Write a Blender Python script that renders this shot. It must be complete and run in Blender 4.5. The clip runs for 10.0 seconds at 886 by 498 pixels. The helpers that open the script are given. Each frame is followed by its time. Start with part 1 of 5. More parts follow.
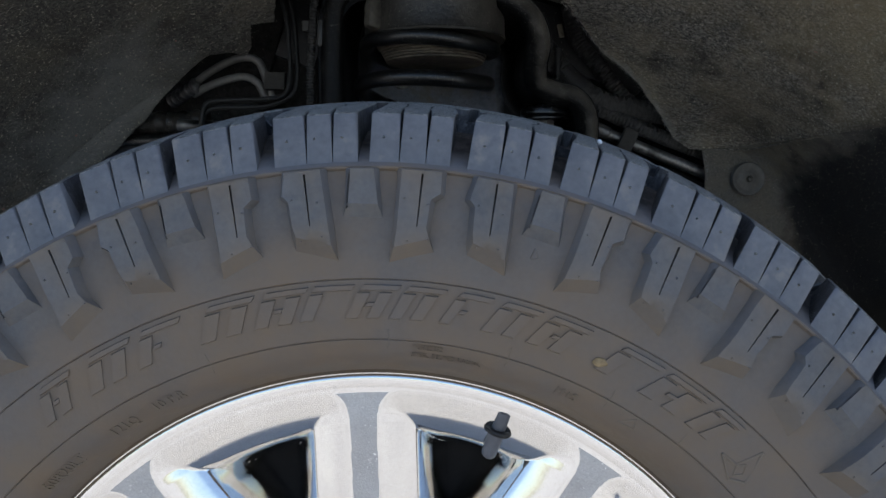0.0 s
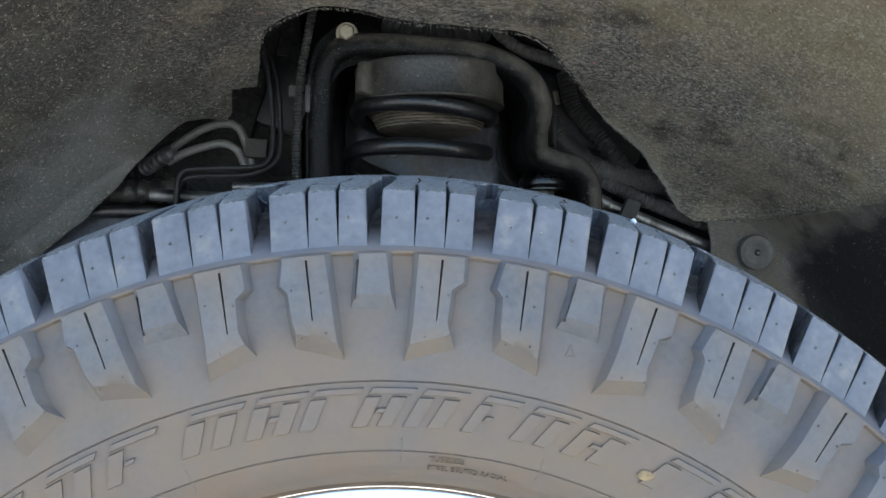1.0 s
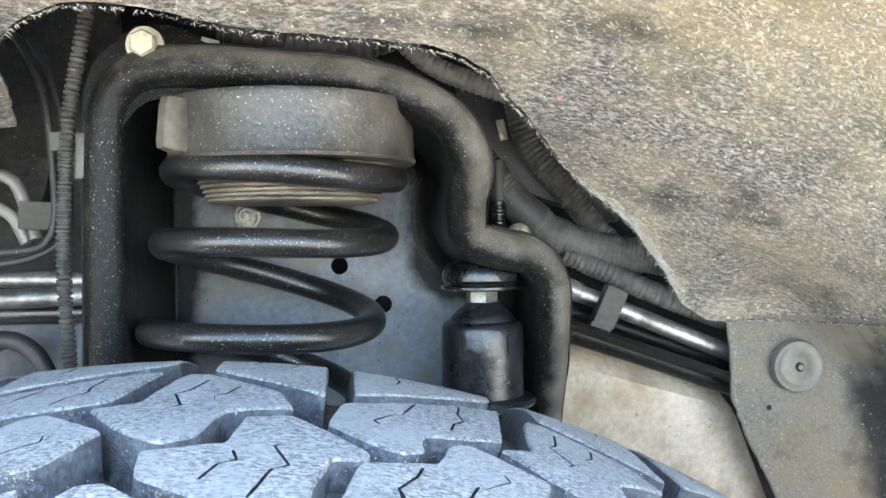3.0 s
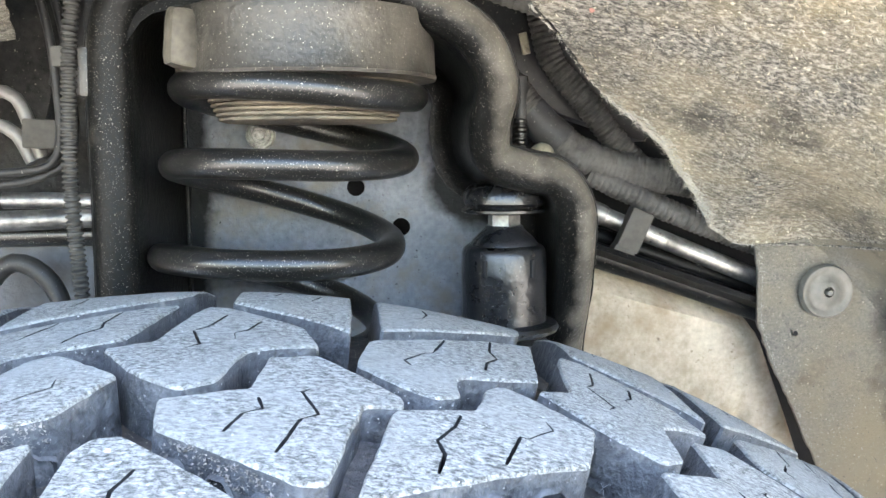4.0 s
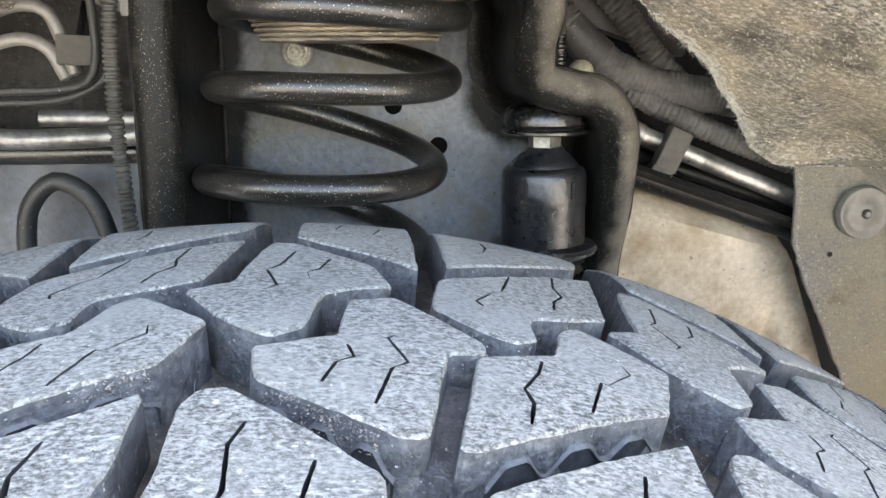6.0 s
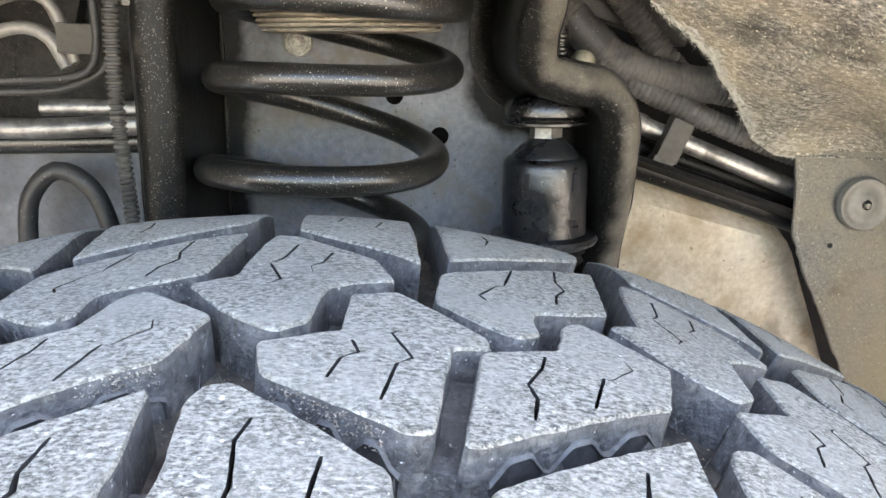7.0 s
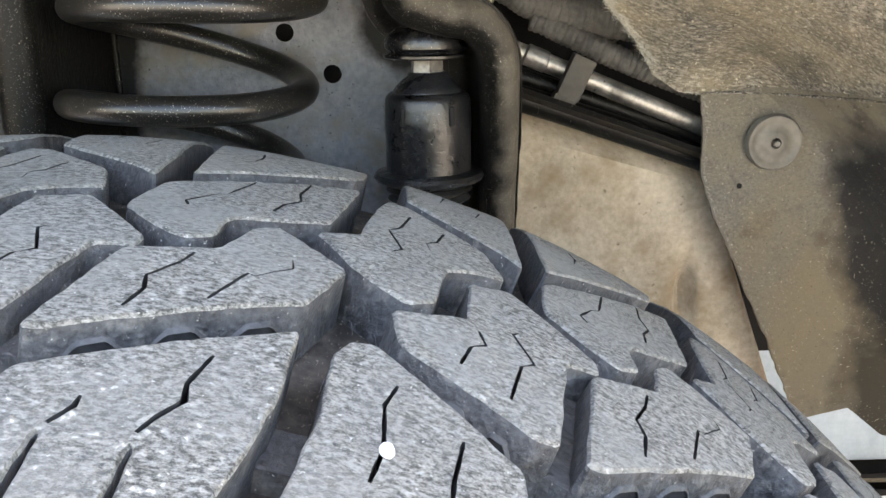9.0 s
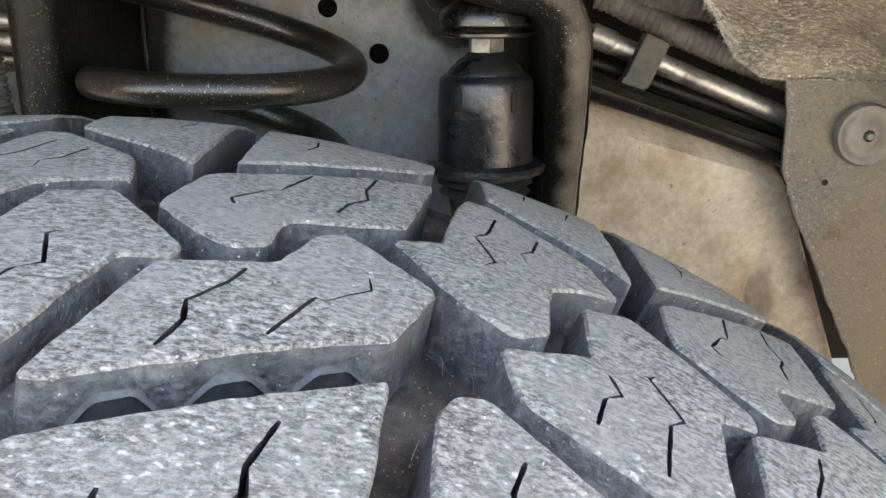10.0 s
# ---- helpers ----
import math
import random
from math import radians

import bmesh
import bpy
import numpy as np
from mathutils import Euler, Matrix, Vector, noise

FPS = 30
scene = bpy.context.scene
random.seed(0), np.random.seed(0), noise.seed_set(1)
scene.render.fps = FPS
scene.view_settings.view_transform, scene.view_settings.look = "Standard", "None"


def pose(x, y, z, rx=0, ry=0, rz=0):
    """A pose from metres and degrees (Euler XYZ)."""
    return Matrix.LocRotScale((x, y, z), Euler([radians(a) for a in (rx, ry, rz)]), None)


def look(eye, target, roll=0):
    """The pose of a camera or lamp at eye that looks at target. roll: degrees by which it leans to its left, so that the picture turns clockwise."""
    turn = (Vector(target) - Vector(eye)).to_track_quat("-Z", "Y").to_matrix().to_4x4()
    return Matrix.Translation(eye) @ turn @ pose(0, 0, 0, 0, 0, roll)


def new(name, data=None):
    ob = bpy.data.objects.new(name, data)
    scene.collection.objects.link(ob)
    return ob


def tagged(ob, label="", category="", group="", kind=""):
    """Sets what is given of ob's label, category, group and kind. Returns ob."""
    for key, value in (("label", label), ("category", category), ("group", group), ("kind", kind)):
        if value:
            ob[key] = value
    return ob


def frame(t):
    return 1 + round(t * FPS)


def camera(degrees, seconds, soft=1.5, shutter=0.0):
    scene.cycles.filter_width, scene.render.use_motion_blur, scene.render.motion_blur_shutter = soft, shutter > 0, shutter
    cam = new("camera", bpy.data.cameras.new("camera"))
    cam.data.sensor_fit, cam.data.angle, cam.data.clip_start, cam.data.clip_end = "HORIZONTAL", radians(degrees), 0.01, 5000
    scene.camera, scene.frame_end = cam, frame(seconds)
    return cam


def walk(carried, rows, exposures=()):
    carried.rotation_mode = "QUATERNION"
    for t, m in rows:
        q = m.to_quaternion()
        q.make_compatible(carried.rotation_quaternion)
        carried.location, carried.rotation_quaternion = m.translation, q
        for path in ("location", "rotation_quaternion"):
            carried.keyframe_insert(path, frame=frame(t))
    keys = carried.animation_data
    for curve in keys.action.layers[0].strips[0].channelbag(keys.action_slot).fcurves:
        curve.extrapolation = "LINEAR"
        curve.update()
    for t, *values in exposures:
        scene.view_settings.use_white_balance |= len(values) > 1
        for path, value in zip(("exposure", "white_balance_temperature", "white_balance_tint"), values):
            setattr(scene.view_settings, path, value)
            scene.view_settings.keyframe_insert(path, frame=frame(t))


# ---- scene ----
cam = camera(55.5, 10.0)
METRES, EYE, TILT, LEAN, TURN = 0.665, 0.8, -3.4, 0.0, 0.0
ROWS = [
    (0.0, 0.0, 0.0, 0.0, -0.0, 0.0, -0.0),
    (0.5, -0.0118, 0.0383, 0.0136, -1.82, 2.69, 0.12),
    (1.0, -0.0421, 0.0925, 0.026, -2.28, 4.21, 0.19),
    (1.5, -0.0117, 0.1631, 0.0423, -3.34, 4.3, 0.42),
    (2.0, 0.045, 0.3225, 0.0796, -5.13, 3.85, 0.68),
    (2.5, 0.0519, 0.4765, 0.2022, -5.34, 3.48, 0.92),
    (4.0, 0.0421, 0.5751, 0.2233, -4.65, -3.54, 0.71),
    (4.5, 0.0335, 0.5814, 0.2292, -4.38, -7.17, 0.61),
    (5.0, 0.0269, 0.5859, 0.2244, -4.2, -8.67, 0.56),
    (5.5, 0.019, 0.5775, 0.2334, -3.95, -9.55, 0.59),
    (7.0, 0.0123, 0.5765, 0.2454, -3.98, -11.08, 0.31),
    (7.5, 0.0422, 0.5852, 0.2401, -3.65, -11.54, 0.3),
    (8.0, 0.1009, 0.5816, 0.2248, -2.69, -11.88, 0.72),
    (8.5, 0.1536, 0.5712, 0.1985, -2.11, -11.9, 1.34),
    (9.0, 0.1614, 0.5739, 0.2137, -1.31, -13.21, 0.83),
    (9.5, 0.148, 0.629, 0.2029, -0.34, -13.76, 0.65),
    (10.0, 0.1326, 0.6481, 0.2061, 0.3, -14.02, 0.27),
]
# exposure rises as the camera closes in on the shaded arch
EXPOSURES = [(0.0, 0.78, 6350, 11), (0.5, 1.82, 6450, 9), (1.0, 2.14, 6350, 8), (1.5, 2.7, 6550, 8), (2.0, 3.08, 6850, 6), (2.5, 4.17, 6700, 7), (4.0, 4.68, 7450, 11), (4.5, 4.61, 7650, 12), (5.0, 4.46, 7850, 12), (5.5, 4.33, 8050, 13),
             (7.0, 4.37, 8550, 15), (8.0, 4.27, 8700, 15), (8.5, 4.16, 8900, 14), (9.0, 3.90, 9050, 15), (10.0, 3.90, 9350, 16)]
walk(cam, [(t, pose(0, 0, EYE, TILT, LEAN, TURN) @ pose(METRES * x, METRES * y, METRES * z, 90 + pitch, roll, yaw)) for t, x, y, z, yaw, pitch, roll in ROWS], EXPOSURES)

# ---- light: open shade on the near side of the truck, the sun stands behind it ----
SUN_ELEV, SUN_TURN = 68.0, 25.0
world = bpy.data.worlds.new("sky")
scene.world = world
world.use_nodes = True
sky = world.node_tree.nodes.new("ShaderNodeTexSky")
sky.sky_type, sky.sun_disc = "NISHITA", False
sky.sun_elevation, sky.sun_rotation = radians(SUN_ELEV), radians(SUN_TURN)
backing = world.node_tree.nodes["Background"]
world.node_tree.links.new(sky.outputs[0], backing.inputs[0])
backing.inputs[1].default_value = 0.15
sun = new("sun", bpy.data.lights.new("sun", "SUN"))
sun.data.energy, sun.data.angle, sun.data.color = 4.0, radians(0.5), (1.0, 0.93, 0.82)
sun_from = Vector((math.sin(radians(SUN_TURN)) * math.cos(radians(SUN_ELEV)), math.cos(radians(SUN_TURN)) * math.cos(radians(SUN_ELEV)), math.sin(radians(SUN_ELEV))))
sun.matrix_world = look(sun_from * 20, (0, 0, 0))

# ---- materials ----


def tone_zone(n, ln, co, shift, zone):
    """How much of a zone of dirt and tone lies at a place: an oval round an origin with a cloudy border."""
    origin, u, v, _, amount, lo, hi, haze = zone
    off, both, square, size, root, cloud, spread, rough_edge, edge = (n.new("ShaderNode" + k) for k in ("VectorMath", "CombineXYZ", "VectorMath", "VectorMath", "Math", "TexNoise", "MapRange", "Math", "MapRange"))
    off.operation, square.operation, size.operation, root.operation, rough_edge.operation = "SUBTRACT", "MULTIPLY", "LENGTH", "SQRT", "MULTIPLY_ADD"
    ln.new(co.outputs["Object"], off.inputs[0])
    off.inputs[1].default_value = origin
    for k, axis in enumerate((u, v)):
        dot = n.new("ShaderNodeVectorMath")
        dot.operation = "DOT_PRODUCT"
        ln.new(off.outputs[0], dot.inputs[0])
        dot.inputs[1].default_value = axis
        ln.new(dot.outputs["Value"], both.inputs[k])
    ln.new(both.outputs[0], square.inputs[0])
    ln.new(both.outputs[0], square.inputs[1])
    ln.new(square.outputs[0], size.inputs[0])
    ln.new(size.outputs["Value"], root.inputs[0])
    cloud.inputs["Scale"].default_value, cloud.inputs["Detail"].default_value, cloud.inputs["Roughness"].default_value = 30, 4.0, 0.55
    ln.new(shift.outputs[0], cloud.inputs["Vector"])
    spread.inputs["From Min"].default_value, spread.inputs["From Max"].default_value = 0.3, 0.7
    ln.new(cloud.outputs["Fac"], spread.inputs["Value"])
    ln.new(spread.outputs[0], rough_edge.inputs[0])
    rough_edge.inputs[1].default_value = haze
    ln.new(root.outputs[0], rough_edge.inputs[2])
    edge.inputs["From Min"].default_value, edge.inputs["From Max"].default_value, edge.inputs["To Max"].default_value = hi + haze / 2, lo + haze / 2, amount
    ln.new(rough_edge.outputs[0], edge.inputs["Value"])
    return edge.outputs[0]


def material(name, low, high, grain=120.0, broad=9.0, rough=(0.5, 0.8), metal=0.0, bump=0.3, depth=0.001, stretch=(1, 1, 1), specks=None, stain=None, coat=0.0, spec=0.3, zones=(), shading_film=None):
    """Two scales of noise between two colours; specks: (colour, scale, amount); stain: (colour, scale, amount)."""
    m = bpy.data.materials.new(name)
    m.use_nodes = True
    n, ln = m.node_tree.nodes, m.node_tree.links
    b = n["Principled BSDF"]
    co, info, shift, mp = n.new("ShaderNodeTexCoord"), n.new("ShaderNodeObjectInfo"), n.new("ShaderNodeVectorMath"), n.new("ShaderNodeMapping")
    shift.operation = "MULTIPLY_ADD"
    ln.new(info.outputs["Random"], shift.inputs[0])
    shift.inputs[1].default_value = (3.1, 2.3, 4.7)
    ln.new(co.outputs["Object"], shift.inputs[2])
    ln.new(shift.outputs[0], mp.inputs[0])
    mp.inputs["Scale"].default_value = stretch

    def noise_at(scale, detail=6.0, rough_=0.6):
        t = n.new("ShaderNodeTexNoise")
        t.inputs["Scale"].default_value, t.inputs["Detail"].default_value, t.inputs["Roughness"].default_value = scale, detail, rough_
        ln.new(mp.outputs[0], t.inputs["Vector"])
        return t.outputs["Fac"]

    def ramp(src, a, c):
        r = n.new("ShaderNodeMapRange")
        r.inputs["From Min"].default_value, r.inputs["From Max"].default_value = a, c
        ln.new(src, r.inputs["Value"])
        return r.outputs[0]

    def mix(fac, a, c):
        x = n.new("ShaderNodeMix")
        x.data_type = "RGBA"
        if isinstance(fac, float):
            x.inputs[0].default_value = fac
        else:
            ln.new(fac, x.inputs[0])
        for slot, v in ((6, a), (7, c)):
            if isinstance(v, tuple):
                x.inputs[slot].default_value = (*v, 1)
            else:
                ln.new(v, x.inputs[slot])
        return x.outputs[2]

    fine, wide = noise_at(grain), noise_at(broad, 4.0)
    add = n.new("ShaderNodeMath")
    add.operation = "ADD"
    ln.new(ramp(fine, 0.2, 0.8), add.inputs[0])
    ln.new(ramp(wide, 0.25, 0.75), add.inputs[1])
    both = ramp(add.outputs[0], 0.4, 1.6)
    col = mix(both, low, high)
    if stain:
        col = mix(ramp(noise_at(stain[1], 5.0), 0.62 - stain[2] * 0.2, 0.72), col, stain[0])
    for zone in zones:
        col = mix(tone_zone(n, ln, co, shift, zone), col, zone[3])
    # a tone spread by a point attribute: dust film and painted shade
    if shading_film:
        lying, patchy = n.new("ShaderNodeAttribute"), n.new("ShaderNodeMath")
        lying.attribute_name, patchy.operation, patchy.use_clamp = "dust_shade", "MULTIPLY_ADD", True
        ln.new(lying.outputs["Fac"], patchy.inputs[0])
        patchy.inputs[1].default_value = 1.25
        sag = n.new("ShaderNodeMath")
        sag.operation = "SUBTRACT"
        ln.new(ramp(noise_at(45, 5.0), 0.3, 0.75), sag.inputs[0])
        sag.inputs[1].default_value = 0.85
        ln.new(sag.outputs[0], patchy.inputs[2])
        col = mix(patchy.outputs[0], col, shading_film)
    if specks:
        col = mix(ramp(noise_at(specks[1], 2.0, 0.5), 0.74 - specks[2] * 0.1, 0.78), col, specks[0])
    ln.new(col, b.inputs["Base Color"])
    rr = n.new("ShaderNodeMapRange")
    rr.inputs["To Min"].default_value, rr.inputs["To Max"].default_value = rough
    ln.new(both, rr.inputs["Value"])
    ln.new(rr.outputs[0], b.inputs["Roughness"])
    b.inputs["Metallic"].default_value = metal
    b.inputs["Coat Weight"].default_value = coat
    b.inputs["Specular IOR Level"].default_value = spec
    bp = n.new("ShaderNodeBump")
    bp.inputs["Strength"].default_value, bp.inputs["Distance"].default_value = bump, depth
    ln.new(add.outputs[0], bp.inputs["Height"])
    ln.new(bp.outputs[0], b.inputs["Normal"])
    return m



def speckled(name, dark, light, pale, scale, stretch, rough, pale_cut, dust_shade, dust_scale, depth, extra=None, hard=0.11, mottle=None, zones=()):
    """A granular surface: dark and light grains, pale flecks over them, and broad dust."""
    m = bpy.data.materials.new(name)
    m.use_nodes = True
    n, ln = m.node_tree.nodes, m.node_tree.links
    b = n["Principled BSDF"]
    co, info, shift, mp = n.new("ShaderNodeTexCoord"), n.new("ShaderNodeObjectInfo"), n.new("ShaderNodeVectorMath"), n.new("ShaderNodeMapping")
    shift.operation = "MULTIPLY_ADD"
    ln.new(info.outputs["Random"], shift.inputs[0])
    shift.inputs[1].default_value = (3.1, 2.3, 4.7)
    ln.new(co.outputs["Object"], shift.inputs[2])
    ln.new(shift.outputs[0], mp.inputs[0])
    mp.inputs["Scale"].default_value = stretch

    def layer(src, size, detail, lo, hi, rgh=0.65):
        t, r = n.new("ShaderNodeTexNoise"), n.new("ShaderNodeMapRange")
        t.inputs["Scale"].default_value, t.inputs["Detail"].default_value, t.inputs["Roughness"].default_value = size, detail, rgh
        ln.new(src, t.inputs["Vector"])
        r.inputs["From Min"].default_value, r.inputs["From Max"].default_value = lo, hi
        ln.new(t.outputs["Fac"], r.inputs["Value"])
        return r.outputs[0]

    def mix(fac, a, c):
        x = n.new("ShaderNodeMix")
        x.data_type = "RGBA"
        ln.new(fac, x.inputs[0])
        for slot, v in ((6, a), (7, c)):
            if isinstance(v, tuple):
                x.inputs[slot].default_value = (*v, 1)
            else:
                ln.new(v, x.inputs[slot])
        return x.outputs[2]

    grains = layer(mp.outputs[0], scale, 8.0, 0.5 - hard, 0.5 + hard, 0.8)
    flecks = layer(shift.outputs[0], scale * 0.9, 3.0, pale_cut, pale_cut + 0.07, 0.6)
    col = mix(grains, dark, light)
    col = mix(layer(shift.outputs[0], dust_scale, 5.0, 0.45, 0.8), col, dust_shade)
    if mottle:
        col = mix(layer(mp.outputs[0], mottle[1], 6.0, mottle[2], mottle[2] + 0.16, 0.7), col, mottle[0])
    for zone in zones:
        col = mix(tone_zone(n, ln, co, shift, zone), col, zone[3])
    col = mix(flecks, col, pale)
    if extra:
        col = mix(layer(shift.outputs[0], extra[1], 1.0, extra[2], extra[2] + 0.02, 0.4), col, extra[0])
    ln.new(col, b.inputs["Base Color"])
    rr = n.new("ShaderNodeMapRange")
    rr.inputs["To Min"].default_value, rr.inputs["To Max"].default_value = rough
    ln.new(grains, rr.inputs["Value"])
    ln.new(rr.outputs[0], b.inputs["Roughness"])
    add, bp = n.new("ShaderNodeMath"), n.new("ShaderNodeBump")
    add.operation = "ADD"
    ln.new(grains, add.inputs[0])
    ln.new(flecks, add.inputs[1])
    bp.inputs["Strength"].default_value, bp.inputs["Distance"].default_value = 0.7, depth
    b.inputs["Specular IOR Level"].default_value = 0.15
    ln.new(add.outputs[0], bp.inputs["Height"])
    ln.new(bp.outputs[0], b.inputs["Normal"])
    return m


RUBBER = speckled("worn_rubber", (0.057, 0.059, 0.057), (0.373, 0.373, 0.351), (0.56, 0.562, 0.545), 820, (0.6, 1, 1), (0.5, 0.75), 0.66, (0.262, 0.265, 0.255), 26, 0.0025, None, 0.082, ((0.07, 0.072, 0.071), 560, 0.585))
FLANK = material("smooth_lug_rubber", (0.095, 0.098, 0.105), (0.16, 0.162, 0.168), 200, 30, (0.45, 0.65), bump=0.15, depth=0.0005, stain=((0.2, 0.185, 0.165), 60, 0.25))
# darker copy of the lug rubber: the grooves' shade is in its colour
WALL = material("shaded_groove_rubber", (0.013, 0.0138, 0.0155), (0.084, 0.086, 0.089), 520, 150, (0.42, 0.66), bump=0.8, depth=0.001, specks=((0.34, 0.335, 0.32), 820, 0.55), stain=((0.115, 0.113, 0.107), 190, 0.3), spec=0.2)
# near-black rubber that paints the shade inside sipes and under the teeth
SIPE = material("shaded_sipe_rubber", (0.013, 0.0135, 0.0145), (0.044, 0.045, 0.047), 300, 90, (0.7, 0.9), spec=0.05)
BLACK = material("black_paint", (0.0014, 0.0014, 0.0016), (0.005, 0.0049, 0.0047), 300, 40, (0.28, 0.39), bump=0.05, depth=0.0003, specks=((0.46, 0.43, 0.375), 1250, 1.0), spec=0.44)
GLOSS = material("satin_black_steel", (0.003, 0.0033, 0.004), (0.009, 0.0095, 0.011), 160, 22, (0.24, 0.36), bump=0.45, depth=0.0009, specks=((0.35, 0.33, 0.3), 1300, 0.6), spec=0.45)
WASHER = material("glossy_black_washer", (0.0018, 0.0019, 0.0022), (0.005, 0.005, 0.0055), 200, 22, (0.2, 0.34), bump=0.4, depth=0.0006, specks=((0.4, 0.38, 0.34), 1100, 0.5), stain=((0.012, 0.011, 0.01), 24, 0.4), spec=0.42)
TOWER_BLACK = material("dusty_black_paint", (0.0012, 0.0012, 0.0013), (0.0046, 0.0044, 0.0041), 300, 14, (0.28, 0.44), bump=0.5, depth=0.0007, specks=((0.4, 0.375, 0.33), 1500, 0.8), spec=0.1, shading_film=(0.07, 0.063, 0.052))
CLEAN_BLACK = material("clean_black_paint", (0.0012, 0.0012, 0.0014), (0.004, 0.0039, 0.0038), 260, 14, (0.34, 0.5), bump=0.35, depth=0.0006, specks=((0.55, 0.52, 0.46), 1200, 0.6), spec=0.14)
TOOTH = material("tooth_rubber", (0.018, 0.019, 0.0205), (0.075, 0.077, 0.079), 420, 120, (0.36, 0.56), bump=0.5, depth=0.0006, spec=0.3)
# the near-black tone at the end paints the tower's soft shade onto the web
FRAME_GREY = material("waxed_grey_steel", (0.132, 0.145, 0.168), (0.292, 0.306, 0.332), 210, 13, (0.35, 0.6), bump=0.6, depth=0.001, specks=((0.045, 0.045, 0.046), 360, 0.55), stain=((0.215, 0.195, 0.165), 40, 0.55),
                      shading_film=(0.005, 0.005, 0.0052))
# frame grey with shade put into its base, plus dirt blotches
SIDE_GREY = material("shaded_grey_plate", (0.04, 0.045, 0.054), (0.105, 0.113, 0.127), 170, 14, (0.35, 0.6), bump=0.5, depth=0.001, specks=((0.02, 0.02, 0.02), 320, 0.5), stain=((0.026, 0.0255, 0.026), 17, 0.9))
CREAM = material("dusty_cream_panel", (0.38, 0.31, 0.22), (0.71, 0.63, 0.51), 190, 14, (0.5, 0.8), bump=0.3, depth=0.001, specks=((0.16, 0.115, 0.07), 170, 0.75), stain=((0.33, 0.235, 0.14), 22, 0.65))
# brown dirt, darker left side, pale smear, tan dust, two near-black rear ovals
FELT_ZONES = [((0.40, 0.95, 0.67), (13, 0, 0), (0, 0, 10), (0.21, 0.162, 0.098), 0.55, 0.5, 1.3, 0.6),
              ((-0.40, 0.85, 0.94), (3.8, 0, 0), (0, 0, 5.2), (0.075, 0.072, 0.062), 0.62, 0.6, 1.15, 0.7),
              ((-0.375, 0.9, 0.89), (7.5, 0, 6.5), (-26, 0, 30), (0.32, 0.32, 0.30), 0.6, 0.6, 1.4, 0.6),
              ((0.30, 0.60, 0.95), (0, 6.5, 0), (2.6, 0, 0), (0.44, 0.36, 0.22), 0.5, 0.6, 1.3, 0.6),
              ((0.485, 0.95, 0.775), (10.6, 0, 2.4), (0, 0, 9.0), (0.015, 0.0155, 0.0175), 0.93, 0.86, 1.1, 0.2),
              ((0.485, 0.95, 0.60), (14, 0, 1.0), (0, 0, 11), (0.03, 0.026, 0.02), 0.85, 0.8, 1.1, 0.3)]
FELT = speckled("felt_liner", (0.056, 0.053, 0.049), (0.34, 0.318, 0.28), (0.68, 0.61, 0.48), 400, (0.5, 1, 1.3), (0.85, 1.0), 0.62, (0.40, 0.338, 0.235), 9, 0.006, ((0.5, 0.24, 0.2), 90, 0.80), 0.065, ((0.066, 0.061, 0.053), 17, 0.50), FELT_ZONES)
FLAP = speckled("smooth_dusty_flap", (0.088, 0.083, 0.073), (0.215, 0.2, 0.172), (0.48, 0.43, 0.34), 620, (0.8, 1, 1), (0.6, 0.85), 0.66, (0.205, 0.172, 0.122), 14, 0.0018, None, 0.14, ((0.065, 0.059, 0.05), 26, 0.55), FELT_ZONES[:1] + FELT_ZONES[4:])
FRAY = material("white_frayed_fibre", (0.20, 0.19, 0.165), (0.38, 0.36, 0.315), 200, 20, (0.9, 1.0))
FIBRE_DARK = material("dark_fibre", (0.02, 0.02, 0.02), (0.05, 0.048, 0.045), 200, 20, (0.9, 1.0))
FIBRE_TAN = material("tan_fibre", (0.24, 0.20, 0.14), (0.42, 0.36, 0.26), 200, 20, (0.9, 1.0))
FIBRE = material("torn_fibre", (0.25, 0.235, 0.20), (0.43, 0.405, 0.345), 200, 20, (0.9, 1.0))
STEEL = material("zinc_steel", (0.09, 0.088, 0.085), (0.36, 0.352, 0.335), 240, 24, (0.36, 0.58), metal=0.9, bump=0.35, depth=0.0006, specks=((0.02, 0.019, 0.018), 220, 0.7), stain=((0.03, 0.028, 0.025), 26, 0.6))
BOLT = material("dull_yellow_zinc", (0.19, 0.17, 0.122), (0.36, 0.33, 0.25), 260, 60, (0.35, 0.6), metal=0.3, bump=0.3, depth=0.0005, stain=((0.13, 0.11, 0.08), 120, 0.4))
ALLOY = material("polished_alloy", (0.72, 0.705, 0.675), (0.84, 0.825, 0.79), 500, 10, (0.06, 0.13), metal=1.0, bump=0.03, depth=0.0002)
ALLOY_DULL = material("sandy_alloy", (0.34, 0.345, 0.36), (0.5, 0.505, 0.51), 900, 40, (0.32, 0.5), metal=0.85, bump=0.4, depth=0.0006, specks=((0.9, 0.9, 0.88), 620, 0.75))
HOSE = material("rubber_hose", (0.008, 0.008, 0.0085), (0.032, 0.031, 0.03), 220, 20, (0.4, 0.65), bump=0.3, depth=0.0006, specks=((0.3, 0.28, 0.24), 500, 0.4))
DULL_STEEL = material("grimy_steel", (0.045, 0.045, 0.045), (0.25, 0.247, 0.238), 240, 22, (0.3, 0.54), metal=0.75, bump=0.5, depth=0.0006, stain=((0.014, 0.0135, 0.013), 30, 0.6))
